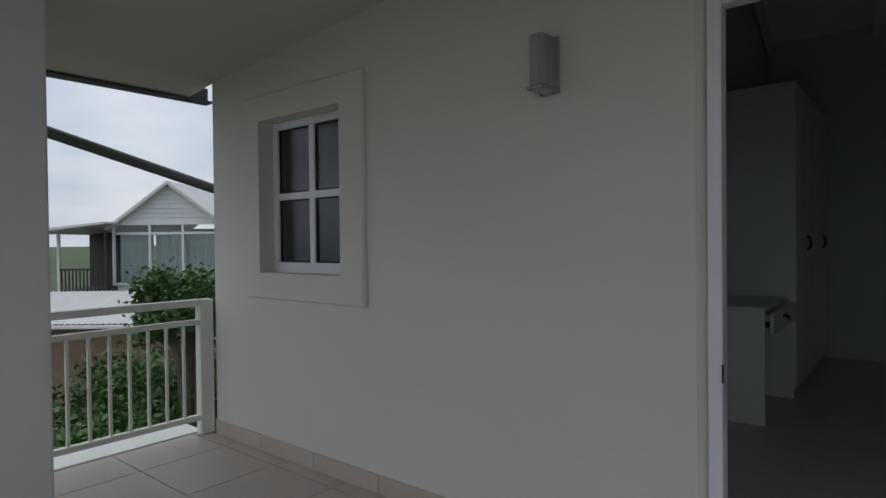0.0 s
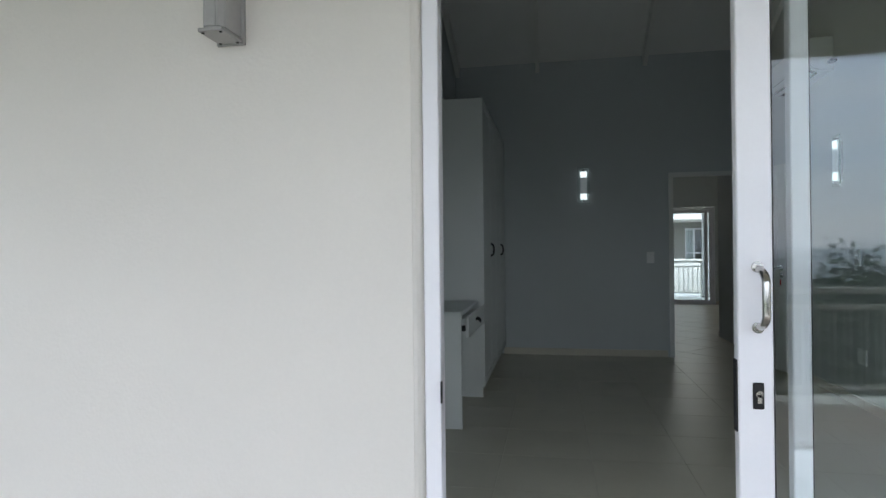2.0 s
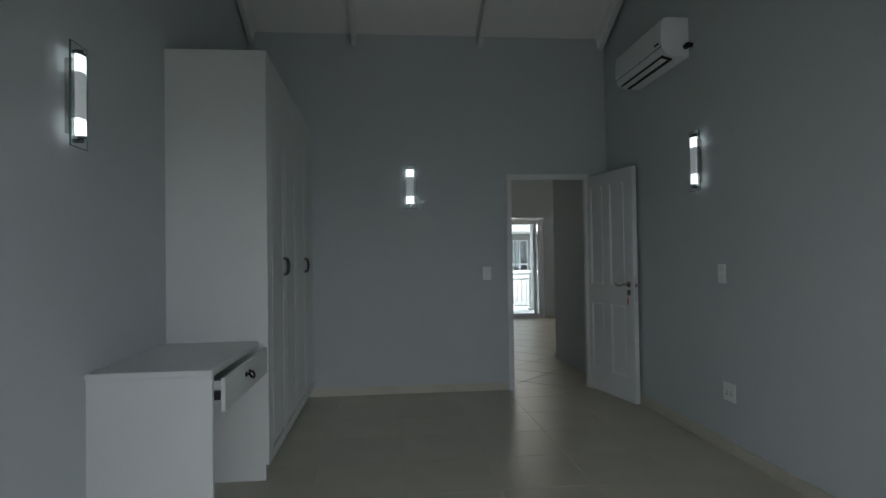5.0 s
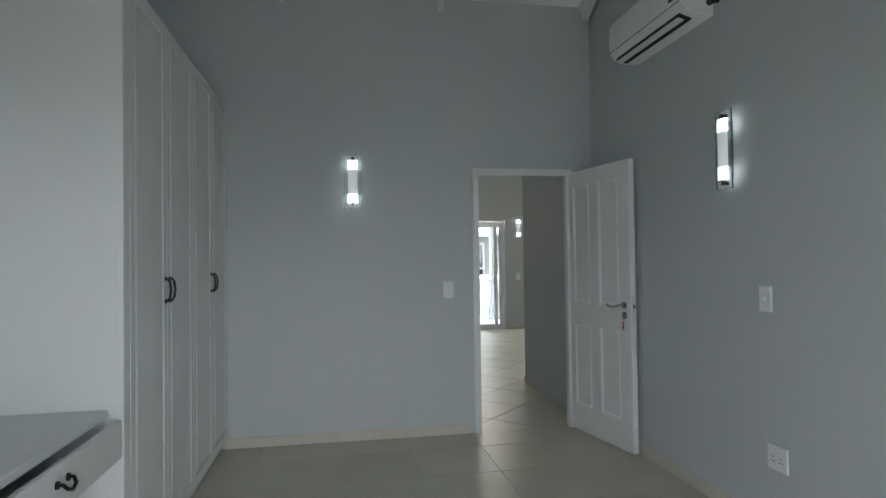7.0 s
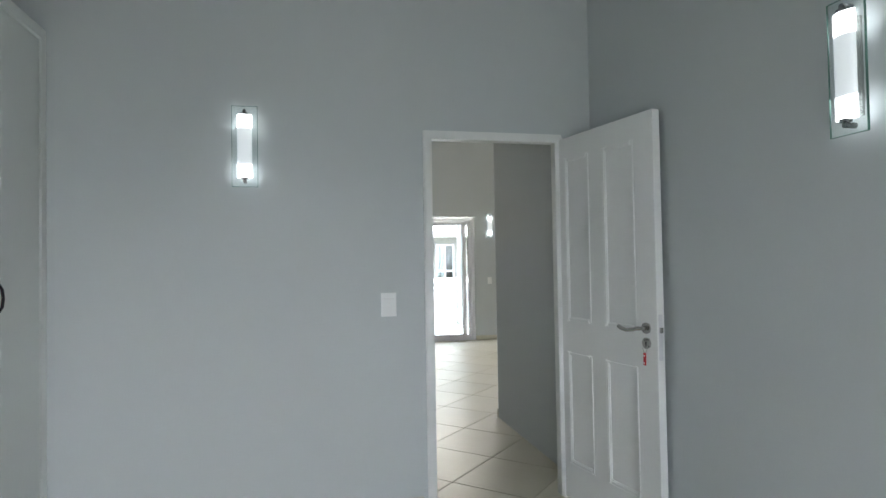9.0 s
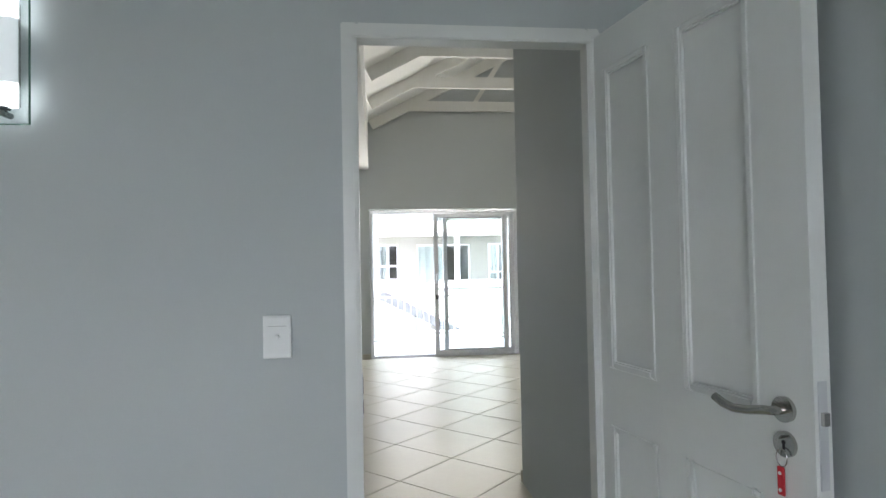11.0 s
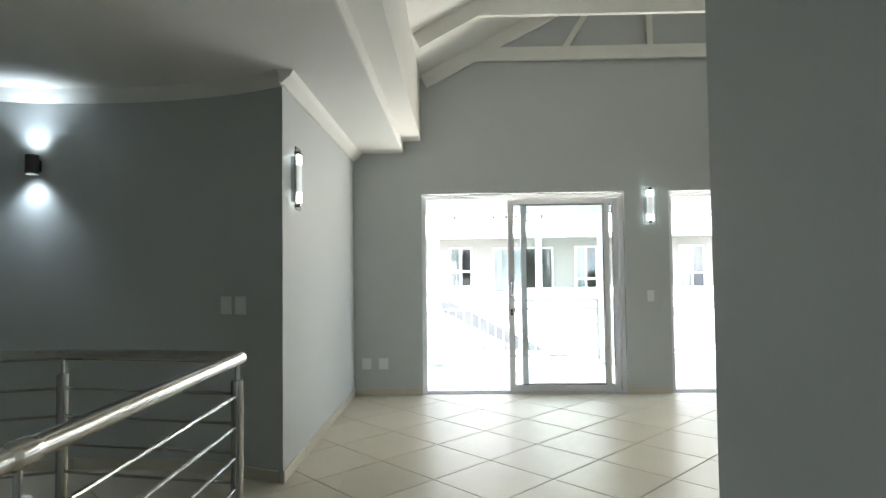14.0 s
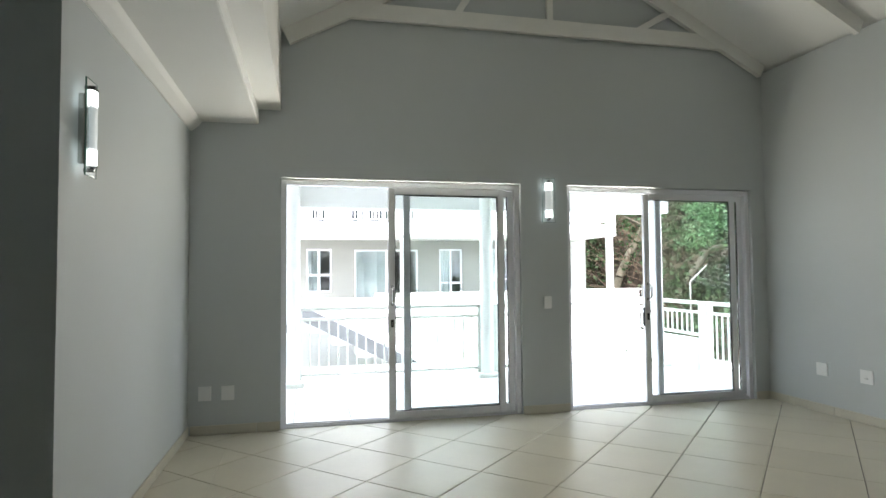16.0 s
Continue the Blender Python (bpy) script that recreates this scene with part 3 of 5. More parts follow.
part("drawer_handle", tube([(DX + 0.05, hy - 0.035, 0.712), (DX + 0.068, hy - 0.036, 0.712), (DX + 0.078, hy - 0.028, 0.697), (DX + 0.08, hy, 0.686), (DX + 0.078, hy + 0.028, 0.697), (DX + 0.068, hy + 0.036, 0.712), (DX + 0.05, hy + 0.035, 0.712)], 0.006, 8), M_BLACK, drw, "black iron bow handle", True)
for s in (-0.035, 0.035):
    bm = bmesh.new()
    rod(bm, (DX + 0.049, hy + s, 0.712), (DX + 0.057, hy + s, 0.712), 0.012, 12)
    part("handle_rose", bm, M_BLACK, drw, "", True)

# air conditioner on the right wall
ac = thing("air_conditioner", pose(0.99, -1.19, 2.67), "white wall-mounted split air conditioner", "air conditioner")
bm = bmesh.new()
prof = [(0, 0.0), (-0.10, 0.0), (-0.165, 0.02), (-0.195, 0.06), (-0.205, 0.13), (-0.20, 0.25), (-0.185, 0.285), (-0.15, 0.295), (0, 0.295)]
lo = [bm.verts.new((x, -0.43, z)) for x, z in prof]
hi = [bm.verts.new((x, 0.43, z)) for x, z in prof]
bm.faces.new(lo), bm.faces.new(hi[::-1])
for i in range(len(prof)):
    j = (i + 1) % len(prof)
    bm.faces.new((lo[i], hi[i], hi[j], lo[j]))
bmesh.ops.bevel(bm, geom=[e for e in bm.edges if abs(e.verts[0].co.y) > 0.42 and abs(e.verts[1].co.y - e.verts[0].co.y) < 1e-5], offset=0.012, segments=3, affect="EDGES")
part("body", bm, M_PLATE, ac, "", True)
bm = bmesh.new()
box(bm, -0.178, -0.10, -0.37, 0.37, -0.003, 0.014, None)
bmesh.ops.rotate(bm, verts=bm.verts, cent=(-0.13, 0, 0.0), matrix=Matrix.Rotation(radians(14), 3, "Y"))
part("air_slot", bm, M_DARK, ac, "dark air outlet slot")
bm = rbox(-0.176, -0.135, -0.36, 0.36, -0.008, -0.003, 0.002)
bmesh.ops.rotate(bm, verts=bm.verts, cent=(-0.15, 0, 0.0), matrix=Matrix.Rotation(radians(18), 3, "Y"))
part("louvre", bm, M_PLATE, ac, "white louvre flap")
bm = rbox(-0.2075, -0.2035, -0.42, 0.42, 0.07, 0.073, 0.001)
part("front_seam", bm, M_DARK, ac, "thin panel seam")
bm = rbox(-0.21, -0.204, -0.38, -0.32, 0.10, 0.115, 0.001)
part("badge", bm, M_BLACK, ac, "small dark badge")
ac.scale = (1.0, 1.0, 0.95)

bm = bmesh.new()
rod(bm, (-0.03, -0.425, 0.07), (-0.03, -0.47, 0.07), 0.022, 12)
rod(bm, (-0.03, -0.462, 0.07), (0.012, -0.462, 0.07), 0.018, 12)
part("pipe_stub", bm, M_BLACK, ac, "black insulated pipe into the wall", True)

# ---- wall lamps ----
M_CHROME = material("dull_chrome", (0.22, 0.23, 0.23), 0.22, metal=1.0, vary=0.06, scale=8, grain=160, bump=0.01)


M_GLASSEDGE = material("green_glass_edge", (0.10, 0.22, 0.18), 0.15, vary=0.1, bump=0.0)


def sconce():
    """A glass plate with a frosted tube between chrome ends; the plate's back lies in its own x-z plane."""
    s = thing("wall_lamp", pose(0, 0, 0), "lit wall lamp with a frosted tube before a clear glass plate", "wall lamp", "tube wall lamps")
    part("back_plate", rbox(-0.017, 0.017, -0.034, 0.0, -0.15, 0.15, 0.003), M_STEEL, s, "polished steel back plate", True)
    bm = rbox(-0.062, 0.062, -0.048, -0.042, -0.205, 0.205, 0.0015)
    p = part("glass_plate", bm, M_GLASS, s, "clear glass plate with a green edge")
    p.visible_shadow = False
    bm = bmesh.new()
    ring_frame(bm, -0.0635, 0.0635, -0.0485, -0.0415, -0.2065, 0.2065, 0.0022)
    part("glass_edge", bm, M_GLASSEDGE, p, "green polished glass edge")
    for z0, z1, m, nm in ((-0.16, -0.092, M_GLOW, "lit_tube_end"), (-0.092, 0.092, M_FROST, "frosted_tube"), (0.092, 0.16, M_GLOW, "lit_tube_end")):
        bm = bmesh.new()
        rod(bm, (0, -0.052, z0), (0, -0.052, z1), 0.036, 24)
        for v in bm.verts:
            v.co.y = -0.052 + (v.co.y + 0.052) * 0.42
        part(nm, bm, m, s, "glowing white tube", True)
    for z in (-1, 1):
        bm = bmesh.new()
        rod(bm, (0, -0.056, z * 0.16), (0, -0.056, z * 0.168), 0.018, 16)
        rod(bm, (0, -0.020, z * 0.178), (0, -0.062, z * 0.178), 0.009, 14)
        rod(bm, (0, -0.056, z * 0.166), (0, -0.056, z * 0.178), 0.006, 12)
        part("end_cap", bm, M_CHROME, s, "chrome end clip", True)
    return s


lamp = sconce()
lamp.matrix_basis = pose(-0.94, 0.0, 1.945)
copy_thing(lamp, pose(0.99, -1.735, 1.905, 0, 0, -90))
copy_thing(lamp, pose(-2.42, -3.12, 1.925, 0, 0, 90))
copy_thing(lamp, pose(-0.72, 4.20, 1.915, 0, 0, 90))
copy_thing(lamp, pose(2.395, 6.56, 1.955))

M_UDGREY = material("dark_grey_lamp_paint", (0.09, 0.092, 0.095), 0.45, vary=0.08, scale=14, grain=90, bump=0.03)
ud = thing("up_down_lamp", pose(*arc_at(101.2), 2.04, 0, 0, arc_turn(101.2)), "dark cylinder wall lamp shining up and down", "wall lamp")
part("mount", rbox(-0.025, 0.025, -0.03, 0.01, -0.04, 0.04, 0.003), M_BLACK, ud)
bm = bmesh.new()
n = 24
ro, ri = 0.04, 0.034
rings = [[bm.verts.new((r * math.cos(2 * math.pi * k / n), -0.07 + r * math.sin(2 * math.pi * k / n), z)) for k in range(n)] for r, z in ((ro, -0.065), (ro, 0.065), (ri, 0.065), (ri, -0.065))]
for a, c in zip(rings, rings[1:] + rings[:1]):
    for k in range(n):
        bm.faces.new((a[k], a[(k + 1) % n], c[(k + 1) % n], c[k]))
part("cylinder", bm, M_UDGREY, ud, "dark grey open cylinder", True)
M_BEAM = glowing("lit_spot", (0.8, 0.93, 1.0), 2.0)
for z in (-0.035, 0.035):
    bm = bmesh.new()
    rod(bm, (0, -0.07, z - 0.004), (0, -0.07, z + 0.004), 0.032, 20)
    part("bulb", bm, M_BEAM, ud, "bright lamp face")
    spot = new("lamp_beam", bpy.data.lights.new("lamp_beam", "SPOT"))
    spot.data.energy, spot.data.color, spot.data.spot_size, spot.data.spot_blend, spot.data.shadow_soft_size = 1.15, (0.74, 0.88, 1.0), radians(100), 1.0, 0.03
    spot.matrix_world = ud.matrix_basis @ pose(0, -0.07, z * 1.25, 180 if z > 0 else 0)

M_LAMPGREY = material("weathered_grey_lamp_paint", (0.34, 0.335, 0.33), 0.5, vary=0.12, scale=14, grain=90, bump=0.05)
wl_box = thing("bulkhead_lamp", pose(-2.205, -5.36, 1.832), "grey box-shaped outdoor wall lamp, unlit", "wall lamp")
bm = bmesh.new()
prism(bm, [(-0.034, 0.0), (0.034, 0.0), (0.034, -0.095), (0.018, -0.115), (-0.018, -0.115), (-0.034, -0.095)], "z", 0.012, 0.205)
bmesh.ops.bevel(bm, geom=bm.edges[:], offset=0.004, segments=2, affect="EDGES")
part("housing", bm, M_LAMPGREY, wl_box)
part("base_cap", rbox(-0.037, 0.037, -0.119, 0.0, 0.0, 0.011, 0.003), M_LAMPGREY, wl_box)
part("back_plate", rbox(-0.044, 0.044, -0.012, 0.0, -0.004, 0.212, 0.003), M_LAMPGREY, wl_box)
for sx, sy in ((-0.027, -0.107), (0.027, -0.107), (-0.027, -0.02), (0.027, -0.02)):
    bm = bmesh.new()
    rod(bm, (sx, sy, -0.003), (sx, sy, 0.001), 0.004, 8)
    part("screw", bm, M_BLACK, wl_box, "dark screw head")


# ---- switches and sockets ----
def plate(name, m, label, category, w=0.075, h=0.115, sockets=0, rockers=1, group="", dimmer=False):
    s = thing(name, m, label, category, group)
    part("face_plate", rbox(-w / 2, w / 2, -0.011, 0.0, -h / 2, h / 2, 0.003, 2), M_PLATE, s)
    for k in range(rockers):
        x = (k - (rockers - 1) / 2) * 0.03
        part("rocker", rbox(x - 0.008, x + 0.008, -0.016, -0.009, -0.012, 0.012, 0.002), M_PLATE, s)
    if dimmer:
        part("label_strip", rbox(-w / 2 + 0.01, w / 2 - 0.006, -0.0135, -0.010, h / 2 - 0.028, h / 2 - 0.006, 0.001), M_PLATE, s)
        bm = bmesh.new()
        rod(bm, (0, -0.010, 0.0), (0, -0.014, 0.0), 0.0095, 20)
        rod(bm, (0, -0.014, 0.0), (0, -0.021, 0.0), 0.0072, 20, 0.006)
        part("knob", bm, M_PLATE, s, "round white push knob", True)
        bm = bmesh.new()
        box(bm, -0.026, 0.026, -0.0116, -0.0105, 0.031, 0.032)
        part("cover_joint", bm, M_LAMPGREY, s, "fine grey joint of the cover")
    for k in range(sockets):
        x = (k - (sockets - 1) / 2) * 0.05
        for dx, dz in ((-0.009, -0.014), (0.009, -0.014), (0, 0.006)):
            bm = bmesh.new()
            rod(bm, (x + dx, -0.0116, dz), (x + dx, -0.009, dz), 0.0038, 10)
            part("socket_hole", bm, M_DARK, s, "dark socket hole")
    return s


plate("light_switch", pose(-0.213, 0.0, 1.118), "white push-knob light switch beside the doorway", "switch", w=0.082, h=0.128, rockers=0, dimmer=True)
plate("light_switch", pose(0.99, -1.965, 1.137, 0, 0, -90), "white push-knob light switch on the grey bedroom wall", "switch", w=0.08, h=0.122, rockers=0, dimmer=True)
plate("wall_socket", pose(0.99, -2.02, 0.388, 0, 0, -90), "white double power socket low on the bedroom wall", "socket", w=0.125, h=0.115, sockets=2, rockers=0)
plate("light_switch", pose(-2.42, -3.98, 1.11, 0, 0, 90), "white light switch near the dressing table", "switch")
plate("light_switch", pose(2.39, 6.56, 1.012), "white light switch between the sliding doors", "switch")
for x in (-0.59, -0.413):
    plate("blank_plate", pose(x, 6.56, 0.33), "white blank wall plate above the skirting", "wall plate", w=0.10, h=0.115, rockers=0, group="low plates by the lounge door")
plate("blank_plate", pose(4.78, 5.93, 0.39, 0, 0, -90), "white blank wall plate low on the lounge wall", "wall plate", w=0.115, h=0.115, rockers=0)
plate("wall_socket", pose(4.78, 5.49, 0.39, 0, 0, -90), "white power socket low on the lounge wall", "socket", w=0.115, h=0.115, sockets=1)
for a in (69.2, 66.4):
    plate("light_switch", pose(*arc_at(a, -0.002), 1.09, 0, 0, arc_turn(a)), "white light switch on the curved stairwell wall", "switch", w=0.08, group="switches on the curved wall")


# ---- roof timbers ----
def timber(bm, p, q, w, h):
    """A square-sawn bar from p to q with its top on that line."""
    p, q = Vector(p), Vector(q)
    d = (q - p).normalized()
    up = Vector((0, 0, 1))
    side = d.cross(up).normalized()
    up = side.cross(d)
    vs = [bm.verts.new(a + s * side * w / 2 + t * up * h) for a in (p, q) for s, t in ((-1, 0), (1, 0), (1, -1), (-1, -1))]
    for f in ((0, 1, 2, 3), (7, 6, 5, 4), (0, 4, 5, 1), (1, 5, 6, 2), (2, 6, 7, 3), (3, 7, 4, 0)):
        bm.faces.new([vs[i] for i in f])


SLOPE = (RIDGE_Z - EAVE_Z) / RIDGE_X


def truss(y):
    t = thing("roof_truss", pose(0, y, 0), "white painted timber roof truss under the pitched ceiling", "roof truss", "lounge roof trusses")
    for s, xe in ((1, -0.0), (-1, 4.79)):
        bm = bmesh.new()
        timber(bm, (xe, 0, RIDGE_Z - SLOPE * abs(RIDGE_X - xe) + 0.02), (RIDGE_X, 0, RIDGE_Z + 0.02), 0.05, 0.16)
        part("rafter", bm, M_TIMBER, t)
    bm = bmesh.new()
    timber(bm, (0.56, 0, 3.65), (4.33, 0, 3.65), 0.046, 0.14)
    part("bottom_chord", bm, M_TIMBER, t)
    for nm, p, q in (("king_post", (2.43, 3.60), (2.43, 4.6)), ("web", (1.515, 3.60), (1.98, 4.33)), ("web", (3.30, 3.60), (3.80, 3.90))):
        bm = bmesh.new()
        d = Vector((q[0] - p[0], 0, q[1] - p[1])).normalized()
        nrm = Vector((d.z, 0, -d.x)) * 0.03
        vs = []
        for yy in (-0.018, 0.018):
            for c in (p, q):
                for s in (-1, 1):
                    vs.append(bm.verts.new(Vector((c[0], yy, c[1])) + s * nrm))
        for f in ((0, 1, 3, 2), (4, 6, 7, 5), (0, 4, 5, 1), (2, 3, 7, 6), (0, 2, 6, 4), (1, 5, 7, 3)):
            bm.faces.new([vs[i] for i in f])
        part(nm, bm, M_TIMBER, t)
    return t


first = truss(6.51)
for y in (5.41, 4.31, 3.21, 2.11, 1.01):
    copy_thing(first, pose(0, y, 0))

for x in (-1.445, -0.26, 0.925, -2.38):
    t = thing("roof_rafter", pose(x, 0, 0), "white painted rafter under the bedroom ceiling", "rafter", "bedroom rafters")
    for y0, y1 in ((0.0, -2.57), (-5.14, -2.57)):
        bm = bmesh.new()
        timber(bm, (0, y0, 3.41), (0, y1, 3.41 + 2.57 * BED_ROOF), 0.045, 0.165)
        part("timber", bm, M_TIMBER, t)

# cornice of the flat ceiling
bm = bmesh.new()
prism(bm, [(-0.72, 2.555), (-0.72, 2.475), (-0.705, 2.475), (-0.65, 2.52), (-0.63, 2.555)], "y", 3.93, 6.56)
prism(bm, [(-0.2, 2.555), (-0.2, 2.68), (-0.185, 2.68), (-0.18, 2.56), (-0.19, 2.555)], "y", 0.12, 6.56)
setting("trim_cornice", bm, M_CEIL, "white coved cornice along the lounge ceiling")
bm = bmesh.new()
cprof = [(0.0, 2.555), (0.0, 2.475), (-0.015, 2.475), (-0.06, 2.52), (-0.08, 2.555)]
rings = []
for a in (57.4, *range(60, 184, 3)):
    rings.append([bm.verts.new((*arc_at(a, r + 0.002), z)) for r, z in cprof])
for a, c in zip(rings, rings[1:]):
    for k in range(5):
        bm.faces.new((a[k], a[(k + 1) % 5], c[(k + 1) % 5], c[k]))
bm.faces.new(rings[0])
setting("trim_cornice_curved", bm, M_CEIL, "white coved cornice along the curved wall")


# ---- steel balustrade and stairs ----
bal = thing("stair_balustrade", pose(0, 0, 0), "brushed steel balustrade with round handrail and thin bars", "balustrade")
run_a = [(-0.36, 0.2), (-0.372, 1.33), (-0.405, 2.43)]
run_b = [(-0.405, 2.43), (-1.13, 2.56), (-1.55, 2.42), (-2.05, 2.05)]
part("handrail", tube([(x, y, 0.998) for x, y in run_a], 0.022, 16), M_STEEL, bal, "round brushed steel handrail", True)
part("handrail", tube([(-0.405, 2.43, 0.998), (-0.77, 2.50, 0.998), (-1.13, 2.56, 0.998), (-1.36, 2.53, 0.993), (-1.55, 2.42, 0.985), (-2.05, 2.05, 0.94)], 0.022, 16), M_STEEL, bal, "round brushed steel handrail", True)
for x, y, zt in ((-0.36, 0.25, 0.998), (-0.372, 1.33, 0.998), (-0.405, 2.40, 0.998), (-1.13, 2.56, 0.998), (-2.05, 2.05, 0.92)):
    bm = bmesh.new()
    rod(bm, (x, y, -0.005), (x, y, 0.925 if zt > 0.95 else 0.85), 0.021, 16)
    p = part("post", bm, M_STEEL, bal, "", True)
    bm = bmesh.new()
    rod(bm, (x, y, 0.85), (x, y, zt), 0.007, 10)
    part("spigot", bm, M_STEEL, p, "", True)
    bm = bmesh.new()
    rod(bm, (x, y, -0.004), (x, y, 0.008), 0.045, 20)
    part("base_flange", bm, M_STEEL, p, "", True)
bm = bmesh.new()
for y0, y1, r0, r1 in ((1.295, 1.312, 0.0225, 0.0265), (1.312, 1.348, 0.0265, 0.0265), (1.348, 1.365, 0.0265, 0.0225)):
    rod(bm, (-0.372, y0, 0.998), (-0.372, y1, 0.998), r0, 16, r1)
part("rail_joint", bm, M_STEEL, bal, "", True)
for k in range(8):
    z = 0.872 - 0.104 * k
    part("bar", tube([(x, y, z) for x, y in run_a], 0.006, 8), M_STEEL, bal, "", True)
    part("bar", tube([(x, y, z - (0.05 if i == 3 else 0)) for i, (x, y) in enumerate(run_b)], 0.006, 8), M_STEEL, bal, "", True)

stair = thing("staircase", pose(0, 0, 0), "cream tiled stairs winding down in the stairwell", "staircase")
for k in range(14):
    a0, a1 = 95 + k * 17, 95 + (k + 1) * 17
    z = -0.18 * (k + 1)
    c = (-2.0, 1.45)
    pts = []
    for a, r in ((a0, 0.25), (a0, 1.25), ((a0 + a1) / 2, 1.25), (a1, 1.25), (a1, 0.25)):
        pts.append((c[0] + r * math.cos(radians(a)), c[1] + r * math.sin(radians(a))))
    bm = bmesh.new()
    prism(bm, pts, "z", z - 0.18, z)
    part("step", bm, M_SKIRT, stair)


# ---- balcony ----
def railing(name, p, q, label, posts=(0.0, 1.0), gap=0.109, z0=0.0, top=0.90, fat=0.06):
    """A painted steel railing from p to q: a hand rail, a second rail, a bottom rail and round balusters."""
    p, q = Vector((*p, 0)), Vector((*q, 0))
    length = (q - p).length
    ang = math.degrees(math.atan2(q.y - p.y, q.x - p.x))
    r = thing(name, pose(p.x, p.y, z0, 0, 0, ang), label, "railing")
    part("hand_rail", rbox(0, length, -0.03, 0.03, top - 0.045, top, 0.006), M_RAIL, r)
    part("middle_rail", rbox(0, length, -0.02, 0.02, top - 0.165, top - 0.13, 0.005), M_RAIL, r)
    part("bottom_rail", rbox(0, length, -0.02, 0.02, 0.085, 0.12, 0.005), M_RAIL, r)
    for f in posts:
        x = f * length
        part("post", rbox(x - fat / 2 - 0.01, x + fat / 2 + 0.01, -fat / 2, fat / 2, -0.005, top - 0.002, 0.006), M_RAIL, r)
    n = int(length / gap)
    me = None
    for k in range(1, n):
        if me is None:
            bm = bmesh.new()
            rod(bm, (0, 0, 0.09), (0, 0, top - 0.14), 0.0105, 10)
            ob = part("baluster", bm, M_RAIL, r, "", True)
            me = ob.data
        else:
            ob = new("baluster", me)
            ob.parent = r
        ob.location = (k * length / n, 0, 0)
    return r


railing("balcony_railing", (-4.735, -5.43), (-4.735, -8.62), "cream painted steel balcony railing at the end", posts=(-0.01, 0.5, 1.0), z0=0.04, top=0.87, fat=0.07)
railing("balcony_railing", (-4.70, -8.66), (5.96, -8.66), "cream painted steel balcony railing along the front", posts=(0.2, 0.4, 0.6, 0.8, 1.0), z0=0.04, top=0.87)
b = bmesh.new()
box(b, -5.0, -4.775, -8.9, -5.40, -0.02, 0.04)
box(b, -4.70, 6.0, -8.9, -8.545, -0.02, 0.034)
setting("trim_kerb", b, M_RAIL, "cream painted balcony edge")
pil = tagged(part("balcony_pillar", rbox(-4.30, -3.975, -6.88, -6.50, 0.02, 2.37, 0.015, 3), material("white_pillar_paint", (0.78, 0.79, 0.80), 0.7, vary=0.04, scale=1.5, grain=70, bump=0.06)), "cream rendered square balcony pillar", "pillar")
# sloping pipe brace beyond the balcony's end
M_PIPE = material("dark_painted_pipe", (0.09, 0.085, 0.08), 0.5)
br = thing("roof_brace", pose(0, 0, 0), "dark sloping roof brace fixed to the gutter and wall", "brace")
part("pipe", tube([(-5.06, -7.4, 2.25), (-5.3, -5.0, 1.69), (-5.47, -3.3, 1.293)], 0.036, 12), M_PIPE, br, "", True)
part("bracket", tube([(-5.46, -3.4, 1.32), (-4.64, -3.4, 1.32)], 0.025, 10), M_PIPE, br, "", True)
b = bmesh.new()
box(b, -5.0, -4.94, -8.8, -5.2, 2.246, 2.262)
box(b, -5.03, -5.0, -8.8, -5.2, 2.246, 2.36)
setting("trim_gutter", b, material("dark_gutter", (0.07, 0.07, 0.07), 0.5), "dark gutter along the balcony roof")


# ---- planting ----
M_LEAF = material("green_leaves", (0.07, 0.135, 0.042), 0.5, vary=0.45, scale=1.4, grain=12, bump=0.0, spec=0.3)
M_LEAF2 = material("dull_green_leaves", (0.032, 0.058, 0.022), 0.6, vary=0.45, scale=1.0, grain=9, bump=0.0, spec=0.2)
M_BARK = material("grey_bark", (0.16, 0.13, 0.10), 0.9, vary=0.3, scale=5, grain=30, bump=0.5)
M_TWIG = material("dry_brush", (0.10, 0.07, 0.048), 0.9, vary=0.4, scale=2, grain=14, bump=0.2)


def leaf_mesh(bm, rng, clumps, per, size, spread):
    """Many small folded leaves, clump by clump."""
    verts, faces = [], []
    for c in clumps:
        for _ in range(per):
            d = Vector((rng.gauss(0, 1), rng.gauss(0, 1), rng.gauss(0, 0.75)))
            p = Vector(c) + d * spread * 0.55
            a = Vector((rng.uniform(-1, 1), rng.uniform(-1, 1), rng.uniform(-0.5, 0.9))).normalized()
            s = a.orthogonal().normalized()
            s = (s * math.cos(rng.uniform(0, 6.28)) + a.cross(s) * math.sin(rng.uniform(0, 6.28))).normalized()
            L = size * rng.uniform(0.6, 1.3)
            i = len(verts)
            verts += [p, p + a * L * 0.5 + s * L * 0.28, p + a * L, p + a * L * 0.5 - s * L * 0.28]
            faces.append((i, i + 1, i + 2, i + 3))
    return verts, faces


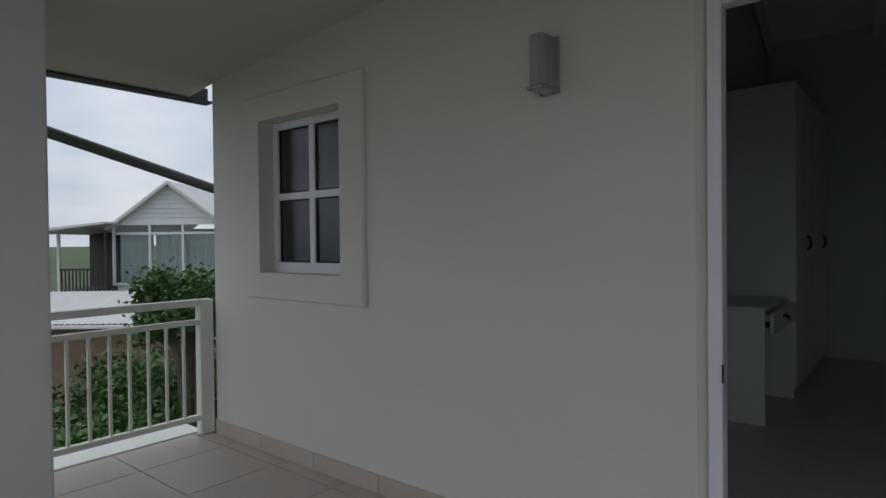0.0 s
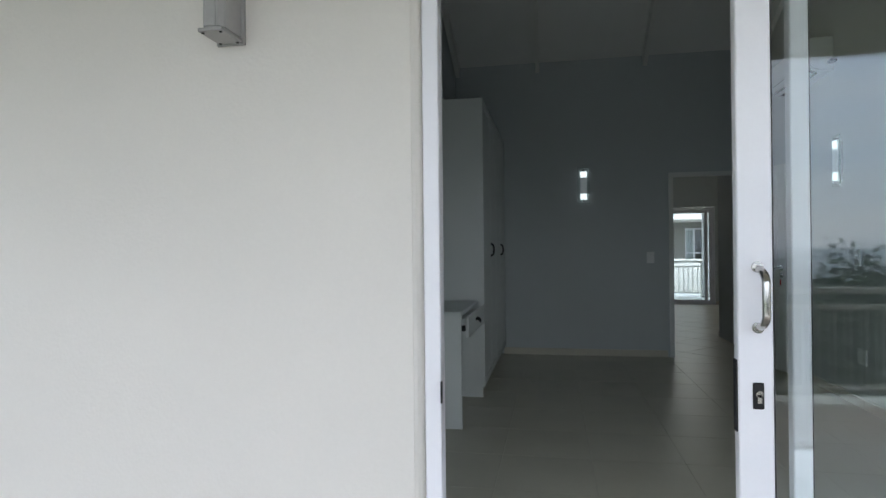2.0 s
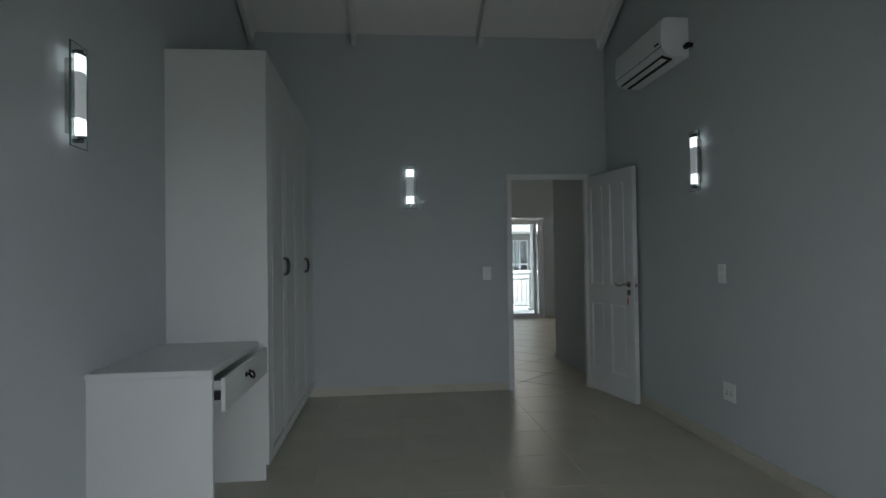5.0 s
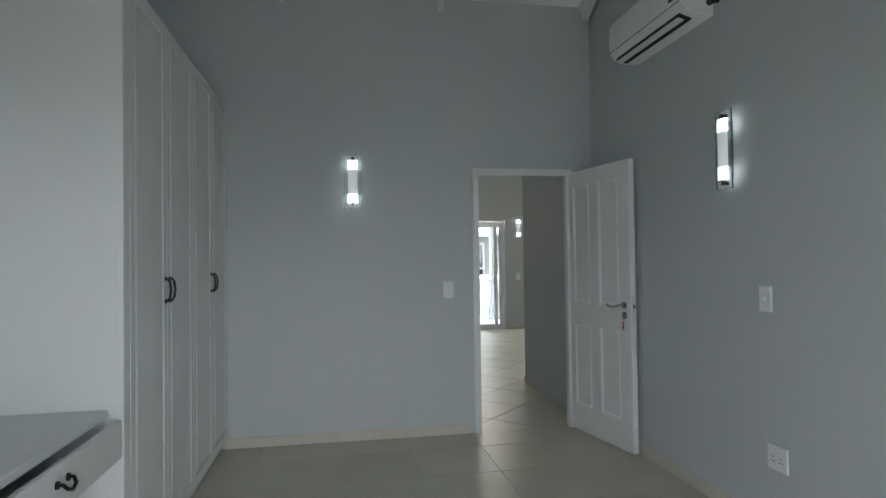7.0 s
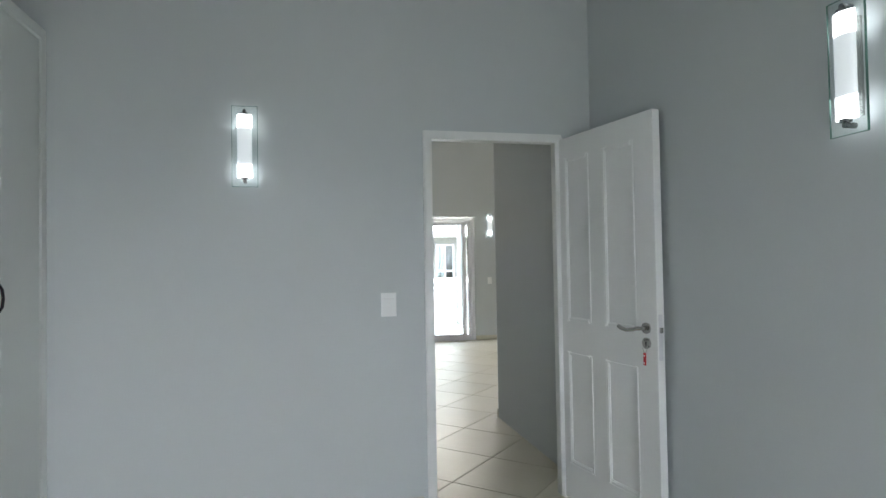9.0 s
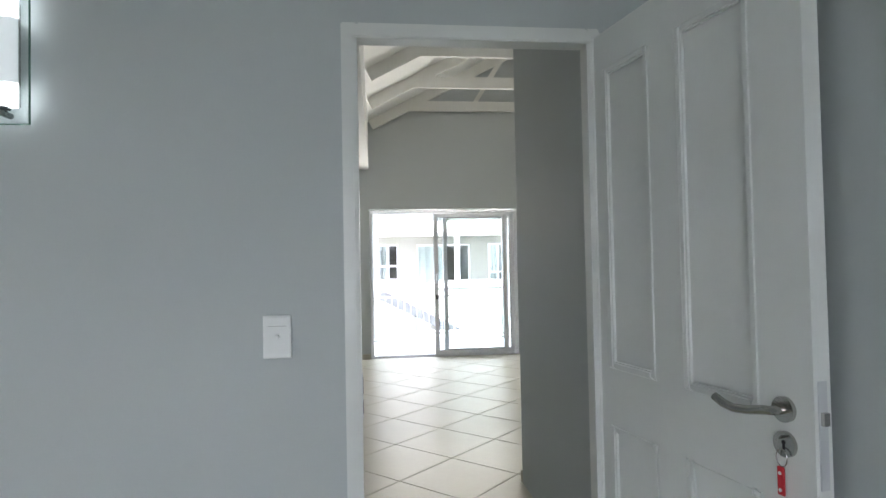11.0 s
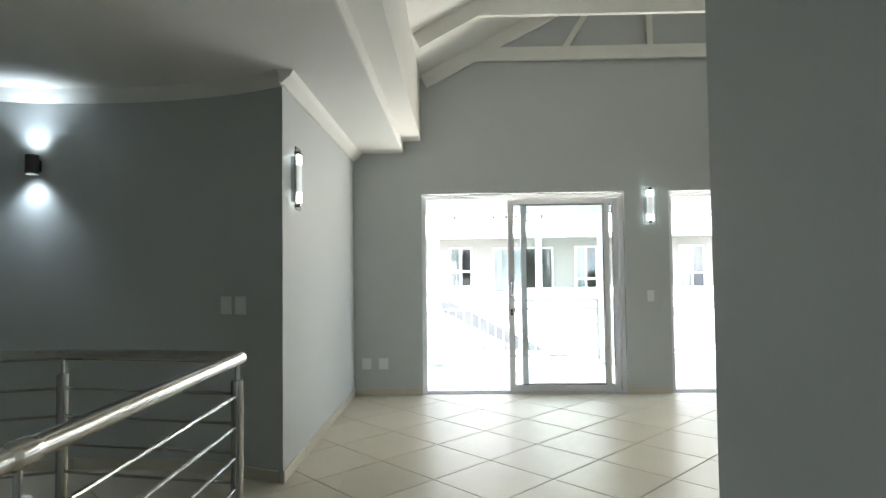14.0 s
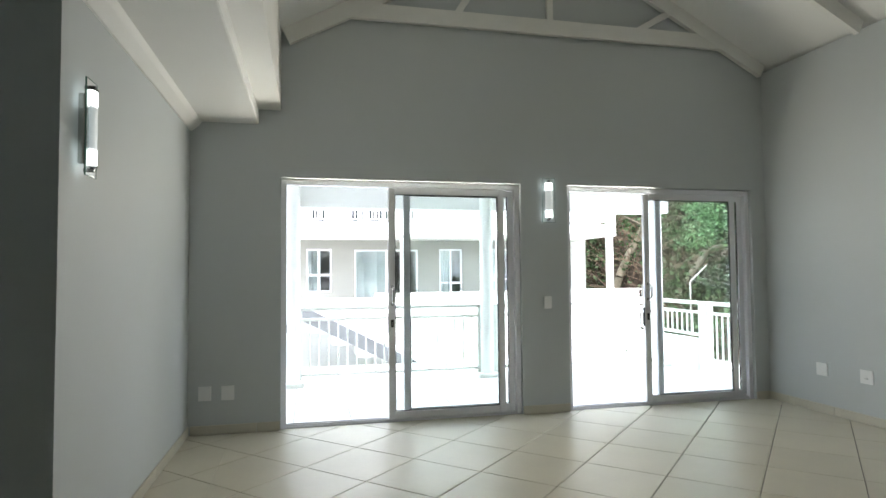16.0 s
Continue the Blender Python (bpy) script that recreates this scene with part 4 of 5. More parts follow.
def tree(name, x, y, z0, height, radius, seed, label, mat, n=26, per=150, size=0.16, lean=(0, 0)):
    rng = random.Random(seed)
    t = thing(name, pose(x, y, z0), label, "tree")
    pts = []
    trunk_h = height * 0.55
    for k in range(6):
        f = k / 5
        pts.append((lean[0] * f + rng.uniform(-0.06, 0.06), lean[1] * f + rng.uniform(-0.06, 0.06), trunk_h * f))
    bm = bmesh.new()
    r0 = 0.035 * height * 0.55
    for i, (a, c) in enumerate(zip(pts, pts[1:])):
        rod(bm, a, c, r0 * (1 - 0.13 * i), 9, r0 * (1 - 0.13 * (i + 1)))
    part("trunk", bm, M_BARK, t, "", True)
    top = Vector(pts[-1])
    clumps = []
    for _ in range(n):
        u, v = rng.uniform(0, 6.283), rng.uniform(-0.55, 1)
        rr = radius * rng.uniform(0.45, 1.05)
        clumps.append(top + Vector((rr * math.cos(u) * math.sqrt(max(0.05, 1 - v * v * 0.8)), rr * math.sin(u) * math.sqrt(max(0.05, 1 - v * v * 0.8)), rr * v * 0.75 + height * 0.12)))
    for c in clumps[: max(6, n // 3)]:
        bm = bmesh.new()
        mid = top.lerp(c, 0.5) + Vector((rng.uniform(-0.1, 0.1), rng.uniform(-0.1, 0.1), 0.12))
        rod(bm, pts[rng.choice((3, 4, 5))], mid, r0 * 0.4, 6, r0 * 0.22)
        rod(bm, mid, c, r0 * 0.22, 6, r0 * 0.08)
        part("limb", bm, M_BARK, t, "", True)
    verts, faces = leaf_mesh(None, rng, clumps, per, size, radius * 0.36)
    me = bpy.data.meshes.new("crown")
    me.from_pydata(verts, [], faces)
    me.materials.append(mat)
    ob = new("crown", me)
    ob.parent = t
    return t


# greenery below the balcony's end
TREES = ((-9.6, -4.4, 5.0, 1.8), (-8.6, -6.2, 4.4, 1.8), (-10.6, -6.0, 4.9, 1.9), (-12.2, -4.8, 5.0, 2.1), (-7.9, -4.9, 4.0, 1.6), (-11.6, -2.0, 5.2, 1.9), (-7.6, -7.8, 4.0, 1.8), (-9.2, -3.6, 4.4, 1.6))
for i, (x, y, h, r) in enumerate(TREES):
    tree("garden_tree", x, y, -5.8, h, r, 40 + i, "leafy green garden tree below the balcony", M_LEAF, n=40, per=520, size=0.12)
tree("garden_tree", -10.25, -2.7, -5.6, 8.6, 0.72, 60, "taller leafy green tree beside the neighbouring house", M_LEAF, n=34, per=260, size=0.11)
for i, (x, y) in enumerate(((-2.0, -19.0), (2.5, -21.0), (6.5, -20.0), (11.0, -23.0), (-6.0, -22.0), (16.0, -25.0), (4.4, -19.0), (8.6, -20.4), (9.6, -18.4), (13.2, -21.0), (0.3, -20.2))):
    tree("seaside_tree", x, y, -6.9, 7.9 + 0.35 * (i % 3), 2.6, 70 + i, "dark green tree on the slope before the sea", M_LEAF2, n=36, per=420, size=0.16)
b = bmesh.new()
box(b, -3000, 3000, -3000, -140, -6.95, -6.9)
setting("water", b, material("grey_blue_sea", (0.05, 0.09, 0.11), 0.25, vary=0.2, scale=0.02, grain=0.4, bump=0.3), "grey-blue sea reaching the horizon")


# ---- neighbouring house ----
M_BOARD = material("white_weatherboard", (0.72, 0.73, 0.74), 0.6, vary=0.06, scale=2, grain=30, bump=0.05)
M_SHEET = material("pale_roof_sheeting", (0.62, 0.62, 0.60), 0.45, vary=0.08, scale=1.5, grain=20, bump=0.05)
M_CURTAIN = material("pale_curtain", (0.55, 0.60, 0.60), 0.9, vary=0.08, scale=5, grain=60, bump=0.05)
# near black: the veranda's shade is in this colour, besides its dark railing
M_SHADE = material("timber_and_shade", (0.05, 0.047, 0.045), 0.7, vary=0.2, scale=3, grain=30, bump=0.1)
nb = thing("neighbour_house", pose(-25.1, 4.01, 0, 0, 0, 39.2), "white weatherboard house with a gable and a shaded veranda", "house")
bm = bmesh.new()
box(bm, -1.9, 2.7, 0.02, 7.0, -6.5, -0.3)
box(bm, -1.9, 2.7, 5.0, 7.0, -0.3, 2.0)
box(bm, 2.6, 2.7, 0.02, 5.0, -0.3, 2.0)
part("wall", bm, M_BOARD, nb)
AP, EV, HW = 3.70, 2.0, 2.25
for k in range(8):
    z0, z1 = 2.15 + 0.19 * k, 2.15 + 0.19 * (k + 1) - 0.012
    w0, w1 = HW * (AP - z0) / (AP - EV), HW * (AP - z1) / (AP - EV)
    bm = bmesh.new()
    prism(bm, [(0.35 - w0, z0), (0.35 + w0, z0), (0.35 + max(w1, 0.02), z1), (0.35 - max(w1, 0.02), z1)], "y", -0.02, 0.02)
    part("weatherboard", bm, M_BOARD, nb)
for s in (-1, 1):
    bm = bmesh.new()
    prism(bm, [(0.35, AP + 0.12), (0.35 + s * (HW + 0.25), EV - 0.06), (0.35 + s * (HW + 0.25), EV - 0.2), (0.35, AP - 0.02)], "y", -0.35, 7.2)
    part("roof", bm, M_SHEET, nb, "pale sheet roof")
for x in (-1.98, -0.5, 0.84, 2.2):
    part("window_post", rbox(x - 0.05, x + 0.05, -0.08, 0.02, -0.4, 2.15, 0.005), M_BOARD, nb)
part("transom", rbox(-1.9, 2.6, -0.07, 0.02, 1.66, 1.76, 0.005), M_BOARD, nb)
part("head", rbox(-1.9, 2.6, -0.06, 0.02, 2.05, 2.16, 0.005), M_BOARD, nb)
part("sill", rbox(-1.9, 2.6, -0.09, 0.02, -0.4, -0.3, 0.005), M_BOARD, nb)
for x0, x1 in ((-1.93, -0.55), (-0.45, 0.79), (0.89, 2.15)):
    for z0, z1 in ((-0.3, 1.66), (1.76, 2.05)):
        pane("pane", x0, x1, -0.02, -0.012, z0, z1, nb)
    bm = bmesh.new()
    n = 40
    top, bot = [], []
    for k in range(n + 1):
        x = x0 + (x1 - x0) * k / n
        yy = 0.35 + 0.05 * math.sin(k * 1.9) + 0.02 * math.sin(k * 0.7)
        top.append(bm.verts.new((x, yy, 1.7)))
        bot.append(bm.verts.new((x, yy * 1.02, -0.3)))
    for k in range(n):
        bm.faces.new((bot[k], bot[k + 1], top[k + 1], top[k]))
    part("curtain", bm, M_CURTAIN, nb, "pale blue-grey curtain", True)
# veranda
bm = bmesh.new()
prism(bm, [(-4.8, 1.72), (-1.7, 2.08), (-1.7, 2.16), (-4.8, 1.84)], "y", -1.2, 4.0)
part("veranda_roof", bm, M_SHEET, nb)
# back wall and floor are coloured as dark as the shade on them
part("veranda_back", rbox(-4.8, -1.9, 3.0, 3.1, -1.0, 1.9, 0.01), M_SHADE, nb, "veranda wall with its shade in a near-black colour")
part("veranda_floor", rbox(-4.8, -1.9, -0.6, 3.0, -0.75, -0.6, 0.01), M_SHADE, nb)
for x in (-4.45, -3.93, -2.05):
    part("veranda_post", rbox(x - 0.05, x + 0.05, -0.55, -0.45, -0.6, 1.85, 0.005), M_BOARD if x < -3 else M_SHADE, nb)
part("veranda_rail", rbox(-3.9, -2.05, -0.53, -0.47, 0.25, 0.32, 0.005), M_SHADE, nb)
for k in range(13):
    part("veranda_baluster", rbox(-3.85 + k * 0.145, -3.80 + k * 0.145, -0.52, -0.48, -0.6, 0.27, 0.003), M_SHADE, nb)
# lower hipped roof of corrugated sheet
lr = thing("outbuilding", pose(-25.1, 4.01, 0, 0, 0, 39.2), "low outbuilding with a pale corrugated roof", "building")
bm = bmesh.new()
n = 70
lo, hi = [], []
for k in range(n + 1):
    f = k / n
    x = -4.3 + 6.6 * f
    w = 0.018 * (1 if k % 2 else -1)
    lo.append(bm.verts.new((x, -5.2, -1.27 + w)))
    hi.append(bm.verts.new((-3.8 + 5.6 * f, -2.6, -0.42 + w)))
for k in range(n):
    bm.faces.new((lo[k], lo[k + 1], hi[k + 1], hi[k]))
part("roof", bm, M_SHEET, lr, "pale corrugated roof sheets")
part("gutter", rbox(-4.4, 2.4, -5.3, -5.15, -1.42, -1.31, 0.02), M_BOARD, lr)
part("wall", rbox(-4.1, 2.1, -4.9, -2.7, -6.5, -1.3, 0.01), material("brown_brick_wall", (0.22, 0.15, 0.11), 0.9, vary=0.2), lr)
tree("far_tree", -27.5, 12.5, -5.0, 10.5, 2.2, 90, "dark tree behind the neighbouring roof", M_LEAF2, n=20, per=160, size=0.3)

# ---- terrace beyond the lounge ----
M_PALE = material("white_render", (0.80, 0.80, 0.78), 0.8, vary=0.03, scale=1.2, grain=70, bump=0.06, spec=0.2)
M_PAVE = material("pale_paving", (0.72, 0.71, 0.68), 0.7, vary=0.06, scale=2, grain=40, bump=0.06)
for x, y in ((0.05, 8.5), (2.41, 8.56), (4.89, 8.7), (-2.4, 8.5)):
    c = thing("terrace_column", pose(x, y, 0), "white round terrace column on a square base", "column", "terrace columns")
    bm = bmesh.new()
    rod(bm, (0, 0, 0.05), (0, 0, 2.09 if y > 8.57 else 2.43), 0.08, 24)
    part("shaft", bm, M_PALE, c, "", True)
    part("base", rbox(-0.13, 0.13, -0.13, 0.13, -0.011, 0.05, 0.01), M_RAIL, c)
railing("terrace_railing", (-2.3, 8.62), (2.34, 8.62), "white painted terrace railing before the courtyard stairs", posts=(0.0, 0.52, 1.0))
railing("terrace_railing", (2.54, 8.62), (4.80, 8.62), "white painted terrace railing facing the courtyard", posts=(0.0, 1.0))
railing("terrace_railing", (5.12, 6.85), (5.2, 8.10), "white painted terrace railing before the wooded bank", posts=(0.0, 1.0), fat=0.12)
railing("terrace_railing", (5.2, 8.26), (5.2, 9.8), "low white terrace railing standing on a kerb wall", posts=(1.0,), z0=0.36, top=0.54)
tagged(part("kerb_wall", rbox(5.12, 5.28, 8.22, 9.88, -0.012, 0.40, 0.01), M_PALE), "low white rendered kerb wall under the terrace railing", "kerb wall")
b = bmesh.new()
box(b, -8.0, 11.5, 6.9, 22.0, -1.4, -1.2)
setting("pavement", b, material("grey_courtyard_paving", (0.36, 0.355, 0.34), 0.8, vary=0.1, scale=0.8, grain=30, bump=0.08), "pale courtyard paving")
b = bmesh.new()
box(b, -8.2, -8.0, 6.0, 22.0, -1.2, 3.2)
setting("wall_courtyard", b, M_PALE, "white rendered courtyard wall")
os_ = thing("courtyard_stairs", pose(0, 0, 0), "white courtyard stairs with a grey sloping soffit", "stairs")
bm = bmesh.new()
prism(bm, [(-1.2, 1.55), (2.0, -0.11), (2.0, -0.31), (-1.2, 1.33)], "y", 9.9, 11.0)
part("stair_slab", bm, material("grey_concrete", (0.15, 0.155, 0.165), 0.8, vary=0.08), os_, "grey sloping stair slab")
for k in range(2, 11):
    part("step", rbox(2.6 - 0.34 * (k + 1), 2.6 - 0.34 * k, 9.95, 10.95, -0.62 + 0.18 * k, -0.36 + 0.18 * k, 0.005), M_PALE, os_)
part("stair_wall", rbox(-1.2, 2.9, 11.05, 11.2, -1.2, 0.9, 0.01), M_PALE, os_)

# ---- apartment block across the courtyard ----
ap = thing("apartment_block", pose(0, 18.5, 0), "white rendered apartment block across the courtyard", "apartment block")
bm = bmesh.new()
x = -4.0
HOLES = ((0.15, 0.86, 0.78, 2.02), (1.5, 3.36, -0.1, 2.0), (4.0, 4.71, 0.34, 2.02), (5.27, 6.34, 0.5, 2.02), (7.2, 8.0, 0.6, 2.02))
for a, c, z0, z1 in HOLES:
    box(bm, x, a, 0, 0.2, -1.2, 4.6)
    box(bm, a, c, 0, 0.2, -1.2, z0)
    box(bm, a, c, 0, 0.2, z1, 4.6)
    x = c
box(bm, x, 8.72, 0, 0.2, -1.2, 4.6)
box(bm, -4.0, 8.72, 4.0, 4.2, -1.2, 4.6)
box(bm, 8.52, 8.72, 0.2, 4.0, -1.2, 4.6)
box(bm, -4.0, -3.8, 0.2, 4.0, -1.2, 4.6)
part("wall", bm, material("beige_render", (0.29, 0.282, 0.262), 0.85, vary=0.05, scale=0.6, grain=30, bump=0.08), ap, "beige rendered wall")
for a, c, z0, z1 in HOLES:
    bm = bmesh.new()
    ring_frame(bm, a, c, 0.05, 0.11, z0, z1, 0.05)
    mid = (a + c) / 2
    box(bm, mid - 0.03, mid + 0.03, 0.055, 0.105, z0 + 0.05, z1 - 0.05)
    if c - a < 1.2:
        zm = z0 + 0.4 * (z1 - z0)
        box(bm, a + 0.05, c - 0.05, 0.057, 0.103, zm - 0.03, zm + 0.03)
    w = part("window", bm, M_ALU, ap)
    pane("pane", a + 0.05, c - 0.05, 0.078, 0.084, z0 + 0.05, z1 - 0.05, w)
# pale sheets added behind the panes, in place of bright reflections on the glass
for a, c, z0, z1 in HOLES:
    bm = bmesh.new()
    n = 16
    cols = [[bm.verts.new((a - 0.05 + (c - a + 0.1) * k / n, 0.34 + 0.03 * math.sin(k * 2.1 + a), z)) for z in (z0 - 0.05, z1 + 0.05)] for k in range(int(n * 0.62) + 1)]
    for p, q in zip(cols, cols[1:]):
        bm.faces.new((p[0], q[0], q[1], p[1]))
    part("curtain", bm, M_CURTAIN, ap, "pale sheet added for the brightness reflected in the window", True)
# dark panels added on the unseen upper wall so the parapet slots look shaded
M_SLOTDARK = material("dark_slot_backing", (0.03, 0.034, 0.038), 0.12, vary=0.1, bump=0.0)
for a, c in ((0.2, 0.9), (1.1, 3.1), (4.2, 5.7), (6.7, 8.3)):
    bm = bmesh.new()
    ring_frame(bm, a, c, -0.05, -0.005, 2.52, 4.3, 0.05)
    w = part("upper_door", bm, M_ALU, ap, "white frame of an added dark panel behind the parapet slots")
    bm = bmesh.new()
    box(bm, a + 0.05, c - 0.05, -0.03, -0.012, 2.57, 4.25)
    part("pane", bm, M_SLOTDARK, w, "dark panel added so the parapet slots read dark")
part("balcony_slab", rbox(-4.0, 8.33, -2.6, -0.01, 2.27, 2.5, 0.01), M_PALE, ap)
# unseen overhang set low and deep to keep the upper wall in shade
part("roof", rbox(-4.2, 8.9, -3.2, 4.4, 4.62, 4.8, 0.01), M_SHEET, ap)


def parapet(x0, x1, yy, z0, z1, gaps, rows):
    """A rendered parapet with slotted openings in one or two rows, each split by thin uprights."""
    bm = bmesh.new()
    levels = [z0] + [z for row in rows for z in row] + [z1]
    for a, c in zip(levels[::2], levels[1::2]):
        box(bm, x0, x1, yy, yy + 0.12, a, c)
    for lo, hi in rows:
        x = x0
        for g0, g1, both in gaps:
            if not both and lo < rows[-1][0]:
                continue
            box(bm, x, g0, yy, yy + 0.12, lo, hi)
            n = max(1, round((g1 - g0) / 0.075))
            for k in range(1, n):
                xm = g0 + (g1 - g0) * k / n
                box(bm, xm - 0.014, xm + 0.014, yy + 0.03, yy + 0.09, lo + 0.07, hi)
            if n > 1:
                box(bm, g0, g1, yy + 0.03, yy + 0.09, lo + 0.05, lo + 0.07)
            x = g1
        box(bm, x, x1, yy, yy + 0.12, lo, hi)
    part("parapet", bm, M_PALE, ap, "white parapet with slotted openings")


parapet(-4.0, 8.33, -2.6, 2.5, 3.3, ((0.3, 0.6, 1), (1.25, 1.40, 1), (1.49, 1.53, 1), (1.67, 2.0, 1), (2.07, 2.31, 1), (2.61, 2.79, 1), (4.47, 4.53, 1), (5.22, 5.43, 1), (6.97, 7.21, 1), (7.53, 7.72, 1), (7.87, 8.09, 1)), ((2.58, 3.15),))
parapet(1.95, 8.6, -1.2, -1.2, 0.78, ((2.04, 2.19, 1), (2.47, 2.65, 1), (2.98, 3.13, 1), (3.66, 3.78, 0), (3.83, 3.87, 0), (4.04, 4.35, 0), (5.26, 5.40, 1)), ((0.16, 0.33), (0.44, 0.70)))
part("entrance_wall", rbox(0.5, 1.95, -1.3, -1.08, -1.2, 0.57, 0.01), M_PALE, ap)
for x in (-2.0, 2.70, 5.385, 8.77):
    part("column", rbox(x - 0.08, x + 0.08, -1.5, -1.34, -1.2, 2.27 if x < 8 else 2.5, 0.01), M_PALE, ap)
part("side_parapet", rbox(8.72, 10.45, -0.2, 0.0, -1.2, 0.72, 0.02), M_PALE, ap)
part("coping", rbox(8.6, 10.52, -0.24, 0.04, 0.72, 0.77, 0.01), M_PALE, ap)
bl = thing("ceiling_globe", pose(4.6, 17.6, 2.36), "lit white ceiling globe under the opposite balcony", "lamp")
bm = bmesh.new()
bmesh.ops.create_uvsphere(bm, u_segments=16, v_segments=10, radius=0.11)
bmesh.ops.translate(bm, vec=(0, 0, 0.02), verts=bm.verts)
part("globe", bm, glowing("lit_globe", (1, 0.97, 0.9), 6.0), bl, "", True)
bm = bmesh.new()
rod(bm, (0, 0, 0.10), (0, 0, 0.15), 0.06, 16)
part("collar", bm, M_PLATE, bl)

# ---- wooded bank ----
rng = random.Random(5)
bm = bmesh.new()
N = 36
grid = [[None] * (N + 1) for _ in range(N + 1)]
for i in range(N + 1):
    for j in range(N + 1):
        x, f = 8.8 + 34 * i / N, j / N
        y = 15.0 + 26 * f if x > 11.6 else 22.2 + 19 * f
        z = -2.6 + 17 * f ** 0.85 + 0.5 * noise.noise(Vector((x * 0.4, y * 0.4, 0)))
        grid[i][j] = bm.verts.new((x, y, z))
for i in range(N):
    for j in range(N):
        bm.faces.new((grid[i][j], grid[i + 1][j], grid[i + 1][j + 1], grid[i][j + 1]))
setting("ground_bank", bm, material("brown_bank_soil", (0.036, 0.026, 0.018), 0.95, vary=0.4, scale=0.6, grain=6, bump=0.6), "steep brown wooded bank")


def bank_z(x, y):
    f = (y - 15.0) / 26 if x > 11.6 else (y - 22.2) / 19
    return -2.6 + 17 * max(f, 0) ** 0.85


verts, faces = [], []
spots = []
for _ in range(11000):
    x, y = 9.0 + 25 * rng.random() ** 1.6, rng.uniform(15.5, 38)
    if x < 11.6 and y < 22.4:
        continue
    spots.append(Vector((x, y, bank_z(x, y) - 0.1)))
# the steep flank where the bank steps back behind the neighbouring block
flank = []
for _ in range(2200):
    u, f = rng.random(), rng.uniform(0.0, 0.75)
    flank.append(Vector((10.69 + 0.944 * u - 0.05, (22.2 + 19 * f) * (1 - u) + (15 + 26 * f) * u, -2.65 + 17 * f ** 0.85)))
for p in spots + flank:
    d = Vector((rng.uniform(-1, 1), rng.uniform(-0.9, 0.3), rng.uniform(0.1, 1.0))).normalized()
    L = rng.uniform(0.8, 2.6)
    s = d.orthogonal().normalized() * rng.uniform(0.008, 0.022)
    u = d.cross(s)
    i = len(verts)
    sag = Vector((0, 0, -0.15 * L))
    for q, k in ((p, 1.0), (p + d * L * 0.6, 0.8), (p + d * L + sag, 0.3)):
        verts += [q + s * k, q - s * 0.5 * k + u * 0.87 * k, q - s * 0.5 * k - u * 0.87 * k]
    for a in (0, 3):
        for k in range(3):
            faces.append((i + a + k, i + a + (k + 1) % 3, i + a + 3 + (k + 1) % 3, i + a + 3 + k))
me = bpy.data.meshes.new("dry_brush")
me.from_pydata(verts, [], faces)
me.materials.append(M_TWIG)
tagged(new("dry_brush", me), "tangled dry brown brush on the bank", "brush", kind="stuff")
clumps = []
for _ in range(560):
    x, y = 9.0 + 24 * rng.random() ** 1.5, rng.uniform(16, 37)
    if x < 11.6 and y < 22.6:
        continue
    clumps.append(Vector((x, y, bank_z(x, y) + rng.uniform(0.2, 1.1))))
clumps += [p + Vector((-0.1, -0.2, rng.uniform(0.1, 0.5))) for p in flank[:130]]
verts, faces = leaf_mesh(None, rng, clumps, 150, 0.17, 0.9)
me = bpy.data.meshes.new("undergrowth")
me.from_pydata(verts, [], faces)
me.materials.append(M_LEAF2)
tagged(new("undergrowth", me), "dull green undergrowth on the bank", "undergrowth", kind="stuff")
for i, (x, y, h, r, lx) in enumerate(((14.0, 19.5, 7.5, 2.0, 2.2), (17.5, 23.0, 8.5, 2.6, 1.0), (12.0, 25.5, 7.5, 2.2, 0.6), (21.0, 21.0, 8.5, 2.6, -1.0), (15.2, 29.0, 8.5, 2.8, 0.5), (24.5, 27.0, 9.0, 3.0, 0.3), (10.0, 29.5, 8.5, 2.6, 0.4), (6.0, 31.0, 11.0, 3.0, 0.4), (1.0, 32.0, 11.0, 3.2, -0.3), (13.4, 16.6, 6.0, 2.0, 0.8), (16.5, 17.6, 7.0, 2.2, -0.6), (18.8, 18.6, 7.5, 2.4, 0.4), (12.6, 21.5, 7.0, 1.9, 0.4))):
    zb = bank_z(x, y) - 0.2 if x > 8.8 else -6.0
    tree("bank_tree", x, y, zb, h, r, 120 + i, "leaning tree with a ragged green crown on the bank", M_LEAF2, n=34, per=260, size=0.2, lean=(lx, -0.4))


